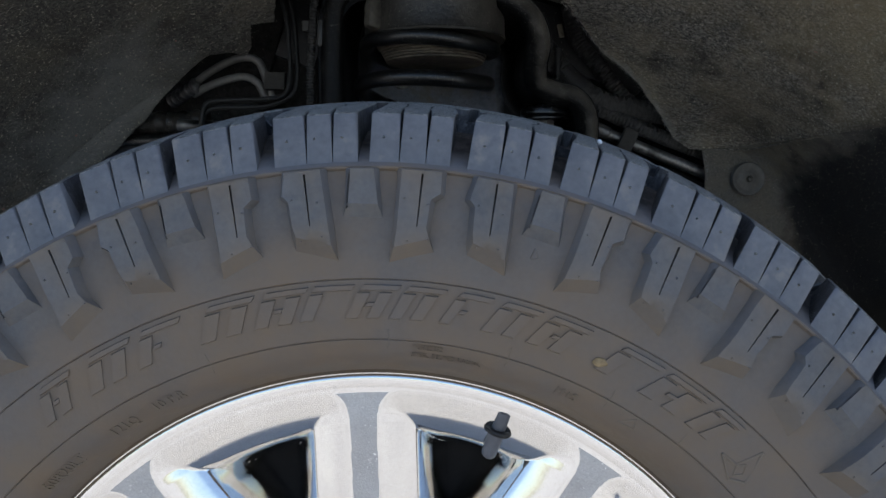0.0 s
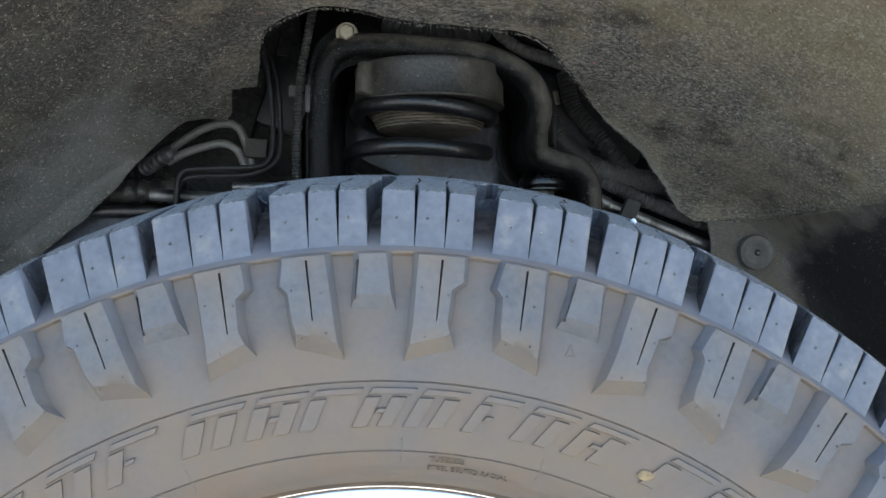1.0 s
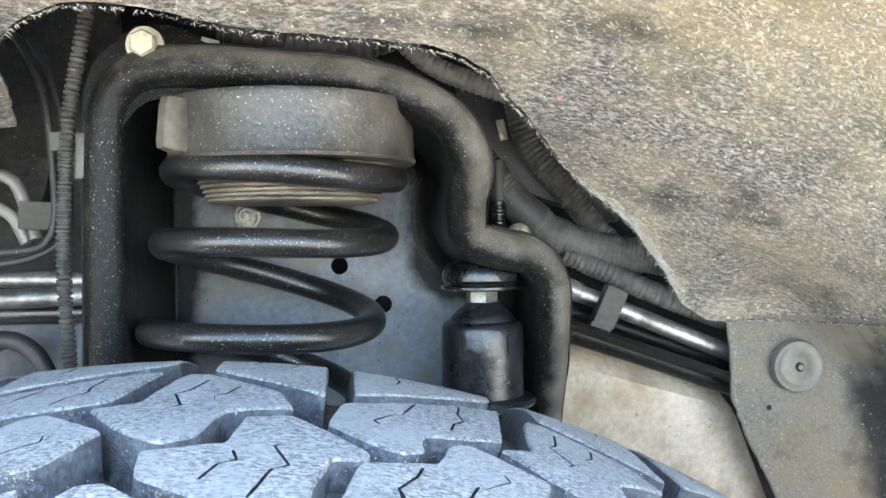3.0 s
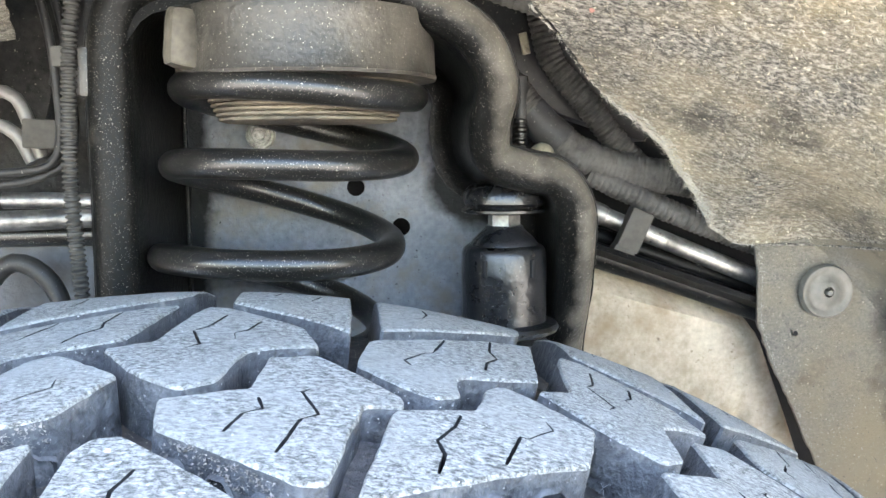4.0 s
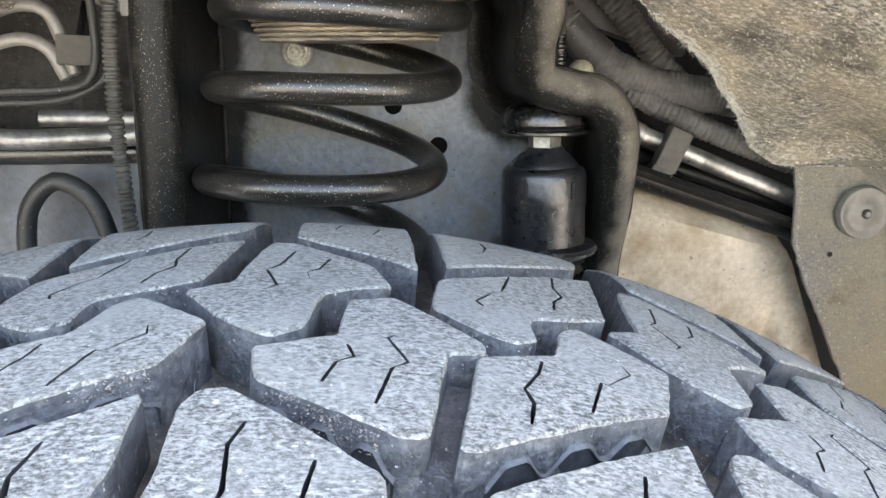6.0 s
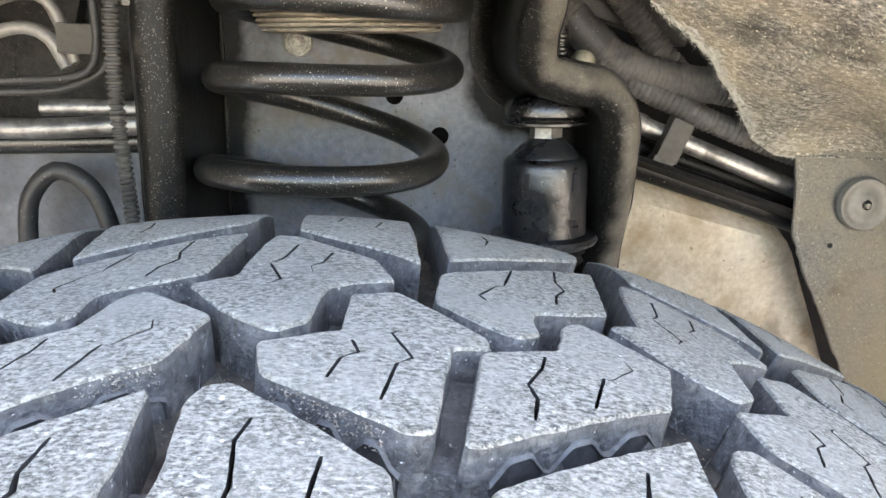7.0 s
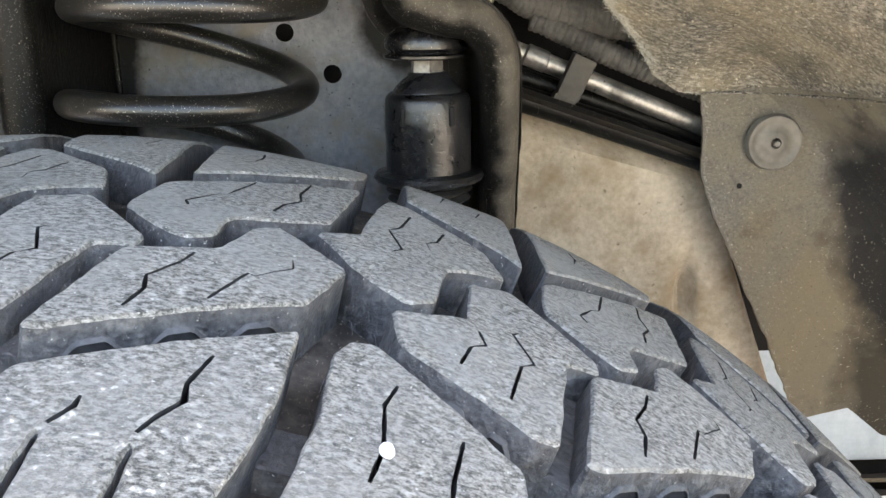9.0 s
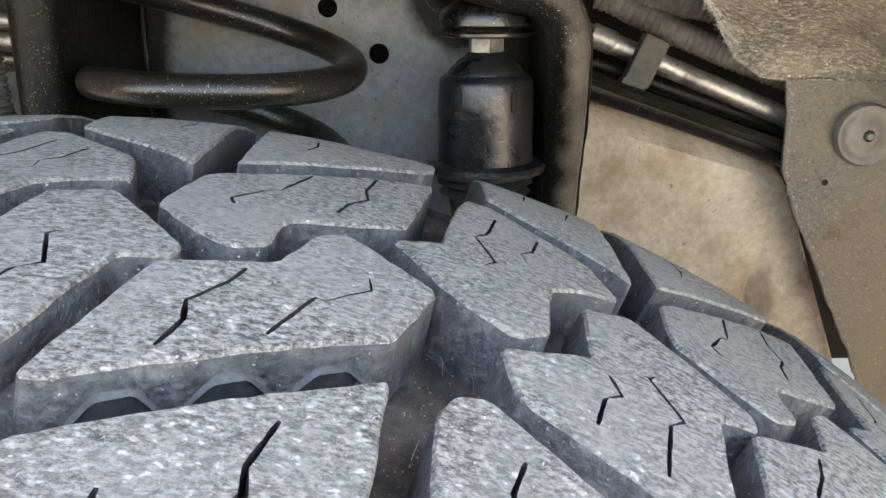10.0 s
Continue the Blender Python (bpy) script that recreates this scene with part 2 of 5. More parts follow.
CONVOLUTE = material("dusty_convolute", (0.012, 0.0118, 0.0112), (0.055, 0.052, 0.047), 240, 30, (0.5, 0.75), bump=0.3, depth=0.0006, spec=0.15)
SLEEVE = material("dusty_cloth_sleeve", (0.016, 0.0155, 0.015), (0.088, 0.084, 0.077), 260, 26, (0.55, 0.85), bump=0.8, depth=0.001, stain=((0.012, 0.0117, 0.0113), 34, 0.6))
ISOLATOR = material("dusty_isolator", (0.012, 0.0105, 0.009), (0.17, 0.145, 0.11), 380, 60, (0.6, 0.9), bump=0.8, depth=0.001, stretch=(0.35, 0.35, 1.6), specks=((0.4, 0.35, 0.27), 900, 0.7))
PERCH = material("dusty_black_cup", (0.004, 0.0038, 0.0034), (0.036, 0.033, 0.028), 300, 13, (0.28, 0.46), bump=0.45, depth=0.0008, specks=((0.55, 0.51, 0.43), 1000, 0.6), stain=((0.07, 0.062, 0.051), 12, 0.45), spec=0.34)
# near-black base that puts the unlit depth behind openings into the colour
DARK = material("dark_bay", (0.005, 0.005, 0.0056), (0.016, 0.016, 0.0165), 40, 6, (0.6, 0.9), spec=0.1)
APRON = material("grimy_apron", (0.005, 0.005, 0.0048), (0.052, 0.050, 0.046), 150, 34, (0.5, 0.8), bump=0.8, depth=0.002, specks=((0.22, 0.2, 0.17), 500, 0.5), spec=0.2)
TAG = material("grey_clip_plastic", (0.032, 0.030, 0.027), (0.072, 0.068, 0.060), 180, 20, (0.5, 0.7), bump=0.2, spec=0.15)
PALE_TAB = material("pale_dusty_tab", (0.02, 0.018, 0.015), (0.085, 0.076, 0.060), 120, 50, (0.4, 0.6), bump=0.4, spec=0.2)
PALE_PIPE = material("dull_pale_metal", (0.13, 0.125, 0.115), (0.22, 0.21, 0.195), 180, 30, (0.4, 0.6), metal=0.3, bump=0.1)
NYLON = material("white_nylon", (0.5, 0.5, 0.48), (0.66, 0.66, 0.63), 200, 30, (0.4, 0.6), bump=0.05)
NUT = material("corroded_zinc", (0.09, 0.087, 0.08), (0.52, 0.50, 0.46), 460, 80, (0.4, 0.7), metal=0.2, bump=0.6, depth=0.0008)
TORN = material("torn_rubber_crumb", (0.06, 0.055, 0.05), (0.25, 0.225, 0.20), 700, 200, (0.7, 0.95), bump=0.3)
GRIT = material("tan_grit", (0.09, 0.075, 0.058), (0.34, 0.30, 0.24), 300, 60, (0.7, 0.95), bump=0.1)
CLEAR_WASHER = material("grey_nylon", (0.062, 0.058, 0.05), (0.112, 0.105, 0.092), 160, 40, (0.35, 0.55), bump=0.2)
PAINT = material("white_body_paint", (0.62, 0.65, 0.68), (0.7, 0.73, 0.76), 60, 5, (0.2, 0.35), bump=0.05, coat=0.5)
# pale sill paint with the sky's blue cast mixed into the base
SILL_BLUE = material("sky_tinted_paint", (0.30, 0.37, 0.44), (0.42, 0.50, 0.57), 90, 20, (0.35, 0.6), bump=0.2)
GROUND = material("pale_concrete_ground", (0.36, 0.355, 0.35), (0.52, 0.515, 0.50), 60, 1.2, (0.8, 1.0), bump=1.0, depth=0.01)

# ---- mesh helpers ----


def finish(bm, name, mat, smooth=True):
    bmesh.ops.recalc_face_normals(bm, faces=bm.faces)
    me = bpy.data.meshes.new(name)
    bm.to_mesh(me)
    bm.free()
    me.materials.append(mat)
    me.polygons.foreach_set("use_smooth", [smooth] * len(me.polygons))
    if smooth:
        me.set_sharp_from_angle(angle=radians(38))
    return me


def part(name, bm, mat, parent, label="", smooth=True):
    ob = new(name, finish(bm, name, mat, smooth))
    ob.parent = parent
    return tagged(ob, label)


def thing(name, label, category, at=(0, 0, 0), group="", kind=""):
    ob = new(name)
    ob.location = at
    return tagged(ob, label, category, group, kind)


def solo(name, bm, mat, label, category, group="", kind="", smooth=True):
    return tagged(new(name, finish(bm, name, mat, smooth)), label, category, group, kind)


def curve_points(points, step=0.006):
    """A smooth line through the points (Catmull-Rom), about a step apart."""
    p = [Vector(q) for q in points]
    p = [p[0] * 2 - p[1], *p, p[-1] * 2 - p[-2]]
    out = []
    for a, b, c, d in zip(p, p[1:], p[2:], p[3:]):
        k = max(2, int((c - b).length / step))
        for i in range(k):
            t = i / k
            out.append(0.5 * ((2 * b) + (c - a) * t + (2 * a - 5 * b + 4 * c - d) * t * t + (3 * b - 3 * c + d - a) * t ** 3))
    return [*out, p[-2]]


def tube(points, radius, bm=None, sides=14, step=0.006, rib=0.0, pitch=0.005, wobble=0.0):
    """A round bar or hose; rib and pitch give it corrugations."""
    bm = bm or bmesh.new()
    line = curve_points(points, min(step, pitch / 4) if rib else step)
    side = Vector((0, 0, 1)) if abs((line[1] - line[0]).normalized().z) < 0.9 else Vector((1, 0, 0))
    rings, far = [], 0.0
    for i, q in enumerate(line):
        ahead = (line[min(i + 1, len(line) - 1)] - line[max(i - 1, 0)]).normalized()
        side = (side - ahead * side.dot(ahead)).normalized()
        up = ahead.cross(side)
        if i:
            far += (q - line[i - 1]).length
        r = radius + (rib * (1 if (far / pitch) % 1 < 0.55 else -1) if rib else 0.0)
        if wobble:
            r += wobble * noise.noise(q * 90)
        rings.append([bm.verts.new(q + r * (math.cos(a) * side + math.sin(a) * up)) for a in (2 * math.pi * k / sides for k in range(sides))])
    for a, b in zip(rings, rings[1:]):
        for k in range(sides):
            bm.faces.new((a[k], a[(k + 1) % sides], b[(k + 1) % sides], b[k]))
    for ring, way in ((rings[0], line[0] - line[1]), (rings[-1], line[-1] - line[-2])):
        tip = bm.verts.new(sum((v.co for v in ring), Vector()) / sides + way.normalized() * radius * 0.35)
        for k in range(sides):
            bm.faces.new((ring[k], ring[(k + 1) % sides], tip))
    return bm


def lathe(profile, axis="y", sides=96, bm=None, centre=(0, 0, 0), start=0.0, sweep=360.0):
    """Turns (along, radius) pairs round an axis through centre."""
    bm = bm or bmesh.new()
    full = sweep >= 359.9
    rings = []
    for k in range(sides + (0 if full else 1)):
        a = radians(start + sweep * k / sides)
        ring = []
        for h, r in profile:
            c, s = r * math.cos(a), r * math.sin(a)
            ring.append(bm.verts.new(Vector(centre) + Vector({"y": (s, h, c), "z": (c, s, h), "x": (h, c, s)}[axis])))
        rings.append(ring)
    pairs = zip(rings, rings[1:] + rings[:1]) if full else zip(rings, rings[1:])
    for a, b in pairs:
        for k in range(len(profile) - 1):
            bm.faces.new((a[k], a[k + 1], b[k + 1], b[k]))
    return bm


def box(size, at=(0, 0, 0), turn=(0, 0, 0), bevel=0.002, bm=None):
    mine = bmesh.new()
    bmesh.ops.create_cube(mine, size=1.0)
    bmesh.ops.scale(mine, vec=size, verts=mine.verts)
    if bevel:
        bmesh.ops.bevel(mine, geom=mine.edges[:], offset=bevel, segments=2, affect="EDGES", profile=0.6)
    bmesh.ops.transform(mine, matrix=pose(*at, *turn), verts=mine.verts)
    if bm is None:
        return mine
    me = bpy.data.meshes.new("scratch")
    mine.to_mesh(me)
    bm.from_mesh(me)
    bpy.data.meshes.remove(me)
    mine.free()
    return bm


def inside(p, poly):
    hit = False
    for (x1, y1), (x2, y2) in zip(poly, poly[1:] + poly[:1]):
        if (y1 > p[1]) != (y2 > p[1]) and p[0] < (x2 - x1) * (p[1] - y1) / (y2 - y1) + x1:
            hit = not hit
    return hit


def fill(rim, holes=(), extra=()):
    """Triangles over a flat outline with holes: points and index triples."""
    from mathutils.geometry import delaunay_2d_cdt

    pts, edges = [], []
    for loop in (rim, *holes):
        n0 = len(pts)
        pts += [Vector(p) for p in loop]
        edges += [(n0 + i, n0 + (i + 1) % len(loop)) for i in range(len(loop))]
    pts += [Vector(p) for p in extra]
    vs, _, fs, *_ = delaunay_2d_cdt(pts, edges, [], 0, 1e-7)
    keep = []
    for f in fs:
        c = sum((vs[i] for i in f), Vector((0, 0))) / len(f)
        if inside(c, rim) and not any(inside(c, h) for h in holes):
            keep.append(f)
    return [tuple(v) for v in vs], keep


def resample(poly, step, rounding=0.0012, jitter=0.0, rng=None):
    """The outline with clipped corners and points about a step apart."""
    out = []
    n = len(poly)
    for i in range(n):
        a, b = Vector(poly[i]), Vector(poly[(i + 1) % n])
        d = (b - a).length
        cut = min(rounding, d * 0.3)
        p, q = a + (b - a) / d * cut, b - (b - a) / d * cut
        k = max(1, round((q - p).length / step))
        for j in range(k + 1):
            v = p + (q - p) * j / k
            if jitter and 0 < j < k:
                v += Vector((rng.uniform(-1, 1), rng.uniform(-1, 1))) * jitter
            out.append(tuple(v))
    return out


def offset(loop, d):
    """Moves an outline outward by d (inward: minus)."""
    n = len(loop)
    area = sum(loop[i][0] * loop[(i + 1) % n][1] - loop[(i + 1) % n][0] * loop[i][1] for i in range(n))
    sign = 1 if area > 0 else -1
    out = []
    for i in range(n):
        a, b, c = Vector(loop[i - 1]), Vector(loop[i]), Vector(loop[(i + 1) % n])
        n1 = Vector(((b - a).y, -(b - a).x)).normalized()
        n2 = Vector(((c - b).y, -(c - b).x)).normalized()
        m = n1 + n2
        m = m / max(m.length_squared / 2, 0.6) if m.length > 1e-6 else n1
        out.append(tuple(b + sign * d * m))
    return out


# ---- the wheel ----
HUB = Vector((-0.0435, 0.488, 0.423))
PERIODS = 22
STARTS = [16.1 * k for k in range(-7, 8)] + [128.8 + (360 - 2 * 112.7 - 16.1) * k / 7 for k in range(0, 7)]
ARC = 0.44


CROWN = [(-0.02, 0.4198), (0.0125, 0.4283), (0.03, 0.4326), (0.05, 0.4369), (0.07, 0.4404), (0.09, 0.4433), (0.11, 0.4455), (0.13, 0.4466), (0.15, 0.4470), (0.17, 0.4475), (0.19, 0.4481),
         (0.215, 0.4486), (0.228, 0.4480), (0.242, 0.4457), (0.255, 0.4425), (0.267, 0.4390), (0.29, 0.432)]
TYRE_WIDTH = 0.280


def crown(h):
    """The tread's radius, h metres in from the outer flank; the wheel leans a little, so that the far side stands higher."""
    return float(np.interp(h, [q[0] for q in CROWN], [q[1] for q in CROWN]))


def straight(points, step):
    """Points about a step apart along a line with sharp bends."""
    out = []
    for a, b in zip(points, points[1:]):
        a, b = Vector(a), Vector(b)
        k = max(1, round((b - a).length / step))
        out += [a + (b - a) * i / k for i in range(k)]
    return [*out, Vector(points[-1])]


FLANK_LINE = [(0.046, 0.2670), (0.030, 0.2735), (0.0135, 0.2800), (0.0060, 0.2870), (0.0020, 0.2944), (0.0026, 0.2950), (0.0016, 0.2956), (-0.0030, 0.3120), (-0.0048, 0.3304),
              (-0.0040, 0.3310), (-0.0050, 0.3316), (-0.0058, 0.345), (-0.0050, 0.368), (-0.0015, 0.388), (-0.0002, 0.3935), (-0.0020, 0.3948), (-0.0022, 0.3960), (0.0002, 0.3975),
              (0.0065, 0.4010), (0.0130, 0.4040), (0.0250, 0.4115)]


def flank(r):
    return float(np.interp(r, [q[1] for q in FLANK_LINE], [q[0] for q in FLANK_LINE]))


def tread_mesh(name, outline, sipes, depth, mat, rng, shoulder=False, teeth=False, bars=()):
    """One tread block: a chamfered, slightly worn top with cut sipes on drafted walls."""
    flat = [(radians(a) * ARC, h / 1000) for a, h in outline]
    rim = resample(flat, 0.0035, 0.0011, 0.0003, rng)
    base, top = offset(rim, 0.0009), offset(rim, -0.0006)
    slits = []
    for line in sipes:
        bends = straight([(radians(a) * ARC, h / 1000, w) for a, h, w in line], 0.0021)
        pts = [q.to_2d() for q in bends]
        left, right = [], []
        for i, q in enumerate(pts):
            way = (pts[min(i + 1, len(pts) - 1)] - pts[max(i - 1, 0)]).normalized()
            out = Vector((-way.y, way.x)).normalized() * bends[i].z * (1 + 0.15 * math.sin(i * 2.1) if 0 < i < len(pts) - 1 else 0.7)
            left.append(tuple(q + out))
            right.append(tuple(q - out))
        slits.append(left + right[::-1])
    xs, ys = [p[0] for p in top], [p[1] for p in top]
    extra = []
    x = min(xs) + 0.004
    while x < max(xs):
        y = min(ys) + 0.004
        while y < max(ys):
            q = (x + rng.uniform(-1, 1) * 0.001, y + rng.uniform(-1, 1) * 0.001)
            if inside(q, top) and not any(inside(q, offset(s, 0.001)) for s in slits):
                extra.append(q)
            y += 0.009
        x += 0.009
    pts, tris = fill(top, slits, extra)

    def lay(u, v, d):
        a, r = u / ARC, crown(v) - d
        return Vector((r * math.sin(a), v, r * math.cos(a)))

    def foot(u, v, d):
        if shoulder and v < 0.0165:
            a = u / ARC
            t = min(1.0, d / depth)
            return Vector((0, 0, 0)) + lay(u, v, 0.0) * (1 - t) + t * Vector((0.3985 * math.sin(a), 0.0022, 0.3985 * math.cos(a)))
        return lay(u, v, d)

    bm = bmesh.new()
    cap = [bm.verts.new(lay(u, v, 0.00025 * noise.noise(Vector((u * 160, v * 160, 3))))) for u, v in pts]
    for f in tris:
        bm.faces.new([cap[i] for i in f])
    n = len(top)
    edge = [bm.verts.new(foot(u, v, 0.0008 + 0.0003 * abs(noise.noise(Vector((u * 300, v * 300, 9)))))) for u, v in rim]
    mid = [bm.verts.new(foot(u * 0.5 + p * 0.5, v * 0.5 + q * 0.5, depth * 0.55)) for (u, v), (p, q) in zip(rim, base)]
    low = [bm.verts.new(foot(u, v, depth)) for u, v in base]
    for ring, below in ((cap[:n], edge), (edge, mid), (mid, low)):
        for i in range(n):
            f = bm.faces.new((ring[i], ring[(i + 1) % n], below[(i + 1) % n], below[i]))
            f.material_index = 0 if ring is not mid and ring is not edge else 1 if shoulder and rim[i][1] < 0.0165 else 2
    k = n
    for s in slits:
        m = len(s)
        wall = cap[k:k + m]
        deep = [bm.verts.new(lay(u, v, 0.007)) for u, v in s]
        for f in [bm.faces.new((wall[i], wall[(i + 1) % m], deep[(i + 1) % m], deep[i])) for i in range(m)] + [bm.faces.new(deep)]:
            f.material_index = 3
        k += m
    if shoulder:
        lo, hi = min(p[0] for p in flat if p[1] < 0.0165), max(p[0] for p in flat if p[1] < 0.0165)
        for f in (0.16, 0.5, 0.84):
            c = foot(lo + (hi - lo) * f, 0.012, depth * 0.5)
            ring = [bm.verts.new(c + Vector((0.0009 * math.cos(a), -0.0001, 0.0009 * math.sin(a)))) for a in (k * 1.0472 for k in range(6))]
            tip = bm.verts.new(c + Vector((0, -0.0016, 0)))
            for i in range(6):
                bm.faces.new((ring[i], ring[(i + 1) % 6], tip))
    if teeth:
        a, b = Vector(flat[teeth[0]]), Vector(flat[teeth[1]])
        way = (b - a).normalized()
        out = Vector((way.y, -way.x))
        out = -out if out.y > 0 else out
        # a trapezoid wave of moulded teeth along the foot of the wall
        wave, pace = [(0.0, 0.0098)], (b - a).length / 3.15
        for k in range(3):
            at, crest, trough = pace * (k + 0.08), 0.0044 + rng.uniform(-0.0004, 0.0006), 0.0093 + rng.uniform(-0.0006, 0.0004)
            wave += [(at + pace * f, d) for f, d in ((0.0, trough), (0.12, trough - 0.0006), (0.34, crest + 0.0006), (0.40, crest), (0.68, crest + 0.0002), (0.74, crest + 0.0009), (0.94, trough - 0.0004))]

        def on_wall(w, d, proud):
            q = a + way * w + out * proud
            return bm.verts.new(lay(q.x, q.y, d))

        # the sipe tone below the wave paints an undercut's shade
        bands = [[on_wall(w, d + down, proud) for w, d in wave] for down, proud in ((-0.0004, -0.0006), (0.0, 0.0005), (0.0009, 0.0012), (0.0012, 0.0006))] + [[on_wall(w, 0.0152, 0.0007) for w, _ in wave]]
        for upper, lower, slot in zip(bands, bands[1:], (2, 4, 4, 3)):
            for k in range(len(wave) - 1):
                bm.faces.new((upper[k], upper[k + 1], lower[k + 1], lower[k])).material_index = slot
    for bar, deep in bars:
        quad = [(radians(a) * ARC, h / 1000) for a, h in bar]
        up = [bm.verts.new(lay(u, v, deep)) for u, v in quad]
        dn = [bm.verts.new(lay(u, v, depth)) for u, v in quad]
        for f in [bm.faces.new(up)] + [bm.faces.new((up[i], up[(i + 1) % len(up)], dn[(i + 1) % len(up)], dn[i])) for i in range(len(up))]:
            f.material_index = 2
    me = finish(bm, name, mat)
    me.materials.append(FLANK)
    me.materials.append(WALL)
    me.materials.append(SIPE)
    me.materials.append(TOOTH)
    return me


def notch(a, reach):
    """A narrow cut into a shoulder lug's outer edge."""
    return [(a - 0.14, 12.5), (a - 0.10, reach - 12), (a - 0.06, reach), (a + 0.06, reach), (a + 0.10, reach - 12), (a + 0.14, 12.5)]


BARS = {
    "inner_rib": [([(6.2, 103), (7.35, 103), (6.45, 64), (5.3, 66)], 0.0085)],
    "centre": [([(2.1, 138), (4.6, 139), (4.2, 118), (1.9, 116)], 0.0110)],
    "shoulder": [([(13.5, 58), (15.1, 58), (14.9, 46), (13.3, 46)], 0.0100)],
}


def build_wheel():
    rng = random.Random(7)
    wheel = thing("truck_wheel", "polished alloy truck wheel with a dusty all-terrain tyre", "wheel", HUB)
    tread_floor = [(0.0253 + 0.2294 * i / 24, crown(0.0253 + 0.2294 * i / 24) - 0.0155) for i in range(25)]
    back = [(TYRE_WIDTH - h, r) for h, r in FLANK_LINE[::-1]]
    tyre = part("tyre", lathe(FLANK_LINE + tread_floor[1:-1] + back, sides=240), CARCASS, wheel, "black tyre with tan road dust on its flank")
    o = 2.5
    c, t = 0.00046, 0.00016
    blocks = {
        "inner_rib": ([(0.0, 101), (2.65, 109), (2.8, 135), (4.55, 140.5), (7.62, 112.4), (7.6, 106), (6.3, 104), (5.5, 66), (4.7, 65.5), (2.5, 75.5), (0.4, 85.5)],
                      [[(4.53, 110.8, t), (4.3, 109, c), (4.95, 96.4, c), (4.5, 93.2, t), (4.44, 92.4, c), (3.97, 76.5, c)], [(3.0, 103.3, c), (3.25, 97.5, c), (2.8, 94.6, t), (2.7, 93.6, c), (2.36, 84.5, c)]], (8, 10)),
        "inner_rib_pair": ([(7.25, 104), (10.05, 112), (10.7, 131.5), (11.55, 137.2), (14.4, 116), (13.45, 92.3), (6.9, 63.3), (6.3, 63)],
                           [[(9.46, 106.3, c), (9.2, 99.4, c), (8.56, 90.2, c), (8.75, 84, 0.0006), (8.5, 75, c)], [(10.6, 84.4, c), (11.36, 100.6, c), (11.6, 100.2, t), (12.64, 108.8, 0.00028), (12.5, 114.5, t)]], (5, 6)),
        "centre": ([(-3.2, 141.6), (-1.65, 149.3), (-1.4, 170), (-1.1, 187), (-0.75, 196.5), (0.3, 194.5), (3.7, 171.7), (4.3, 157), (4.5, 151.5), (2.9, 146.5), (1.95, 140.5), (1.7, 128), (1.5, 113.4), (0.5, 107), (-0.6, 113), (-1.6, 121)],
                   [[(0.33, 184, c), (0.0, 170, c), (-0.15, 166, c), (-0.54, 162, t), (-0.45, 160, c), (0.1, 146.4, c), (-0.28, 141.5, t)], [(1.88, 176, c), (1.53, 164, c), (1.1, 160.2, t), (1.26, 153.7, t)]], None),
        "centre_pair": ([(6.0, 135), (6.06, 147), (6.34, 163), (7.0, 168), (9.4, 179.5), (11.5, 190), (14.0, 200), (13.25, 153), (11.8, 146), (9.9, 139), (9.65, 134), (9.65, 121), (8.7, 116.5), (8.0, 119.5), (7.1, 125.5)],
                        [[(7.98, 142.8, c), (7.76, 147, c), (8.1, 151.4, c), (8.63, 158.9, t), (9.0, 161, t), (9.12, 164.5, c), (9.65, 179.5, c)], [(11.0, 151.5, c), (11.22, 160.5, c), (11.78, 168.6, c), (11.6, 176.5, c), (11.85, 190, c)]], None),
        "shoulder": ([(5.9, 12.5), *notch(8.5, 34), *notch(10.65, 34), (12.5, 12.5), (13.1, 34), (13.55, 56), (13.52, 79.5), (9.45, 61.5), (6.95, 50.3), (6.3, 37)],
                     [[(11.52, 62.8, c), (11.2, 52.2, 0.0006), (11.33, 47.2, 0.0007), (10.9, 42, 0.0006), (10.6, 37, 0.0006)], [(8.95, 44, c), (8.95, 41, 0.0006), (8.58, 36, 0.0006)]], None),
        "shoulder_pair": ([(-2.3, 12.5), *notch(0.1, 34), *notch(2.3, 34), (4.2, 12.5), (4.5, 34), (4.3, 53), (3.0, 61.3), (-0.3, 82), (-1.1, 80.5), (-1.5, 74), (-1.42, 54), (-1.75, 34)],
                          [[(0.5, 68, c), (0.2, 60, c), (0.36, 47, 0.00055), (0.13, 37.5, 0.00055)], [(2.5, 56, c), (2.28, 44, 0.00055), (2.26, 37.5, 0.00055)]], None),
        "far_shoulder": ([(0.1, 206), (1.2, 198.5), (3.3, 187.5), (4.75, 179.5), (5.6, 172.5), (5.55, 200), (5.4, 228), (5.4, 262), (0.0, 262)], [[(1.8, 219, t), (2.05, 231, c)], [(3.6, 213, t), (3.95, 225, c)]], None),
        "far_shoulder_pair": ([(6.9, 180.5), (9.4, 193), (11.8, 205), (13.6, 214), (14.0, 222), (14.1, 262), (6.7, 262), (6.75, 220)], [[(8.87, 207, t), (9.12, 215, c), (9.0, 224, c)]], None),
    }
    meshes = []
    for key, (outline, sipes, teeth) in blocks.items():
        side = key.startswith("shoulder")
        bars = BARS.get(key, ())
        meshes.append(tread_mesh("tread_block", outline, sipes, 0.0275 if side else 0.0195 if key.startswith("far") else 0.0155, RUBBER, rng, side, teeth, bars))
    # grit caught in the grooves along the top of the tread
    grit = bmesh.new()
    shapes = [outline for outline, _, _ in blocks.values()]
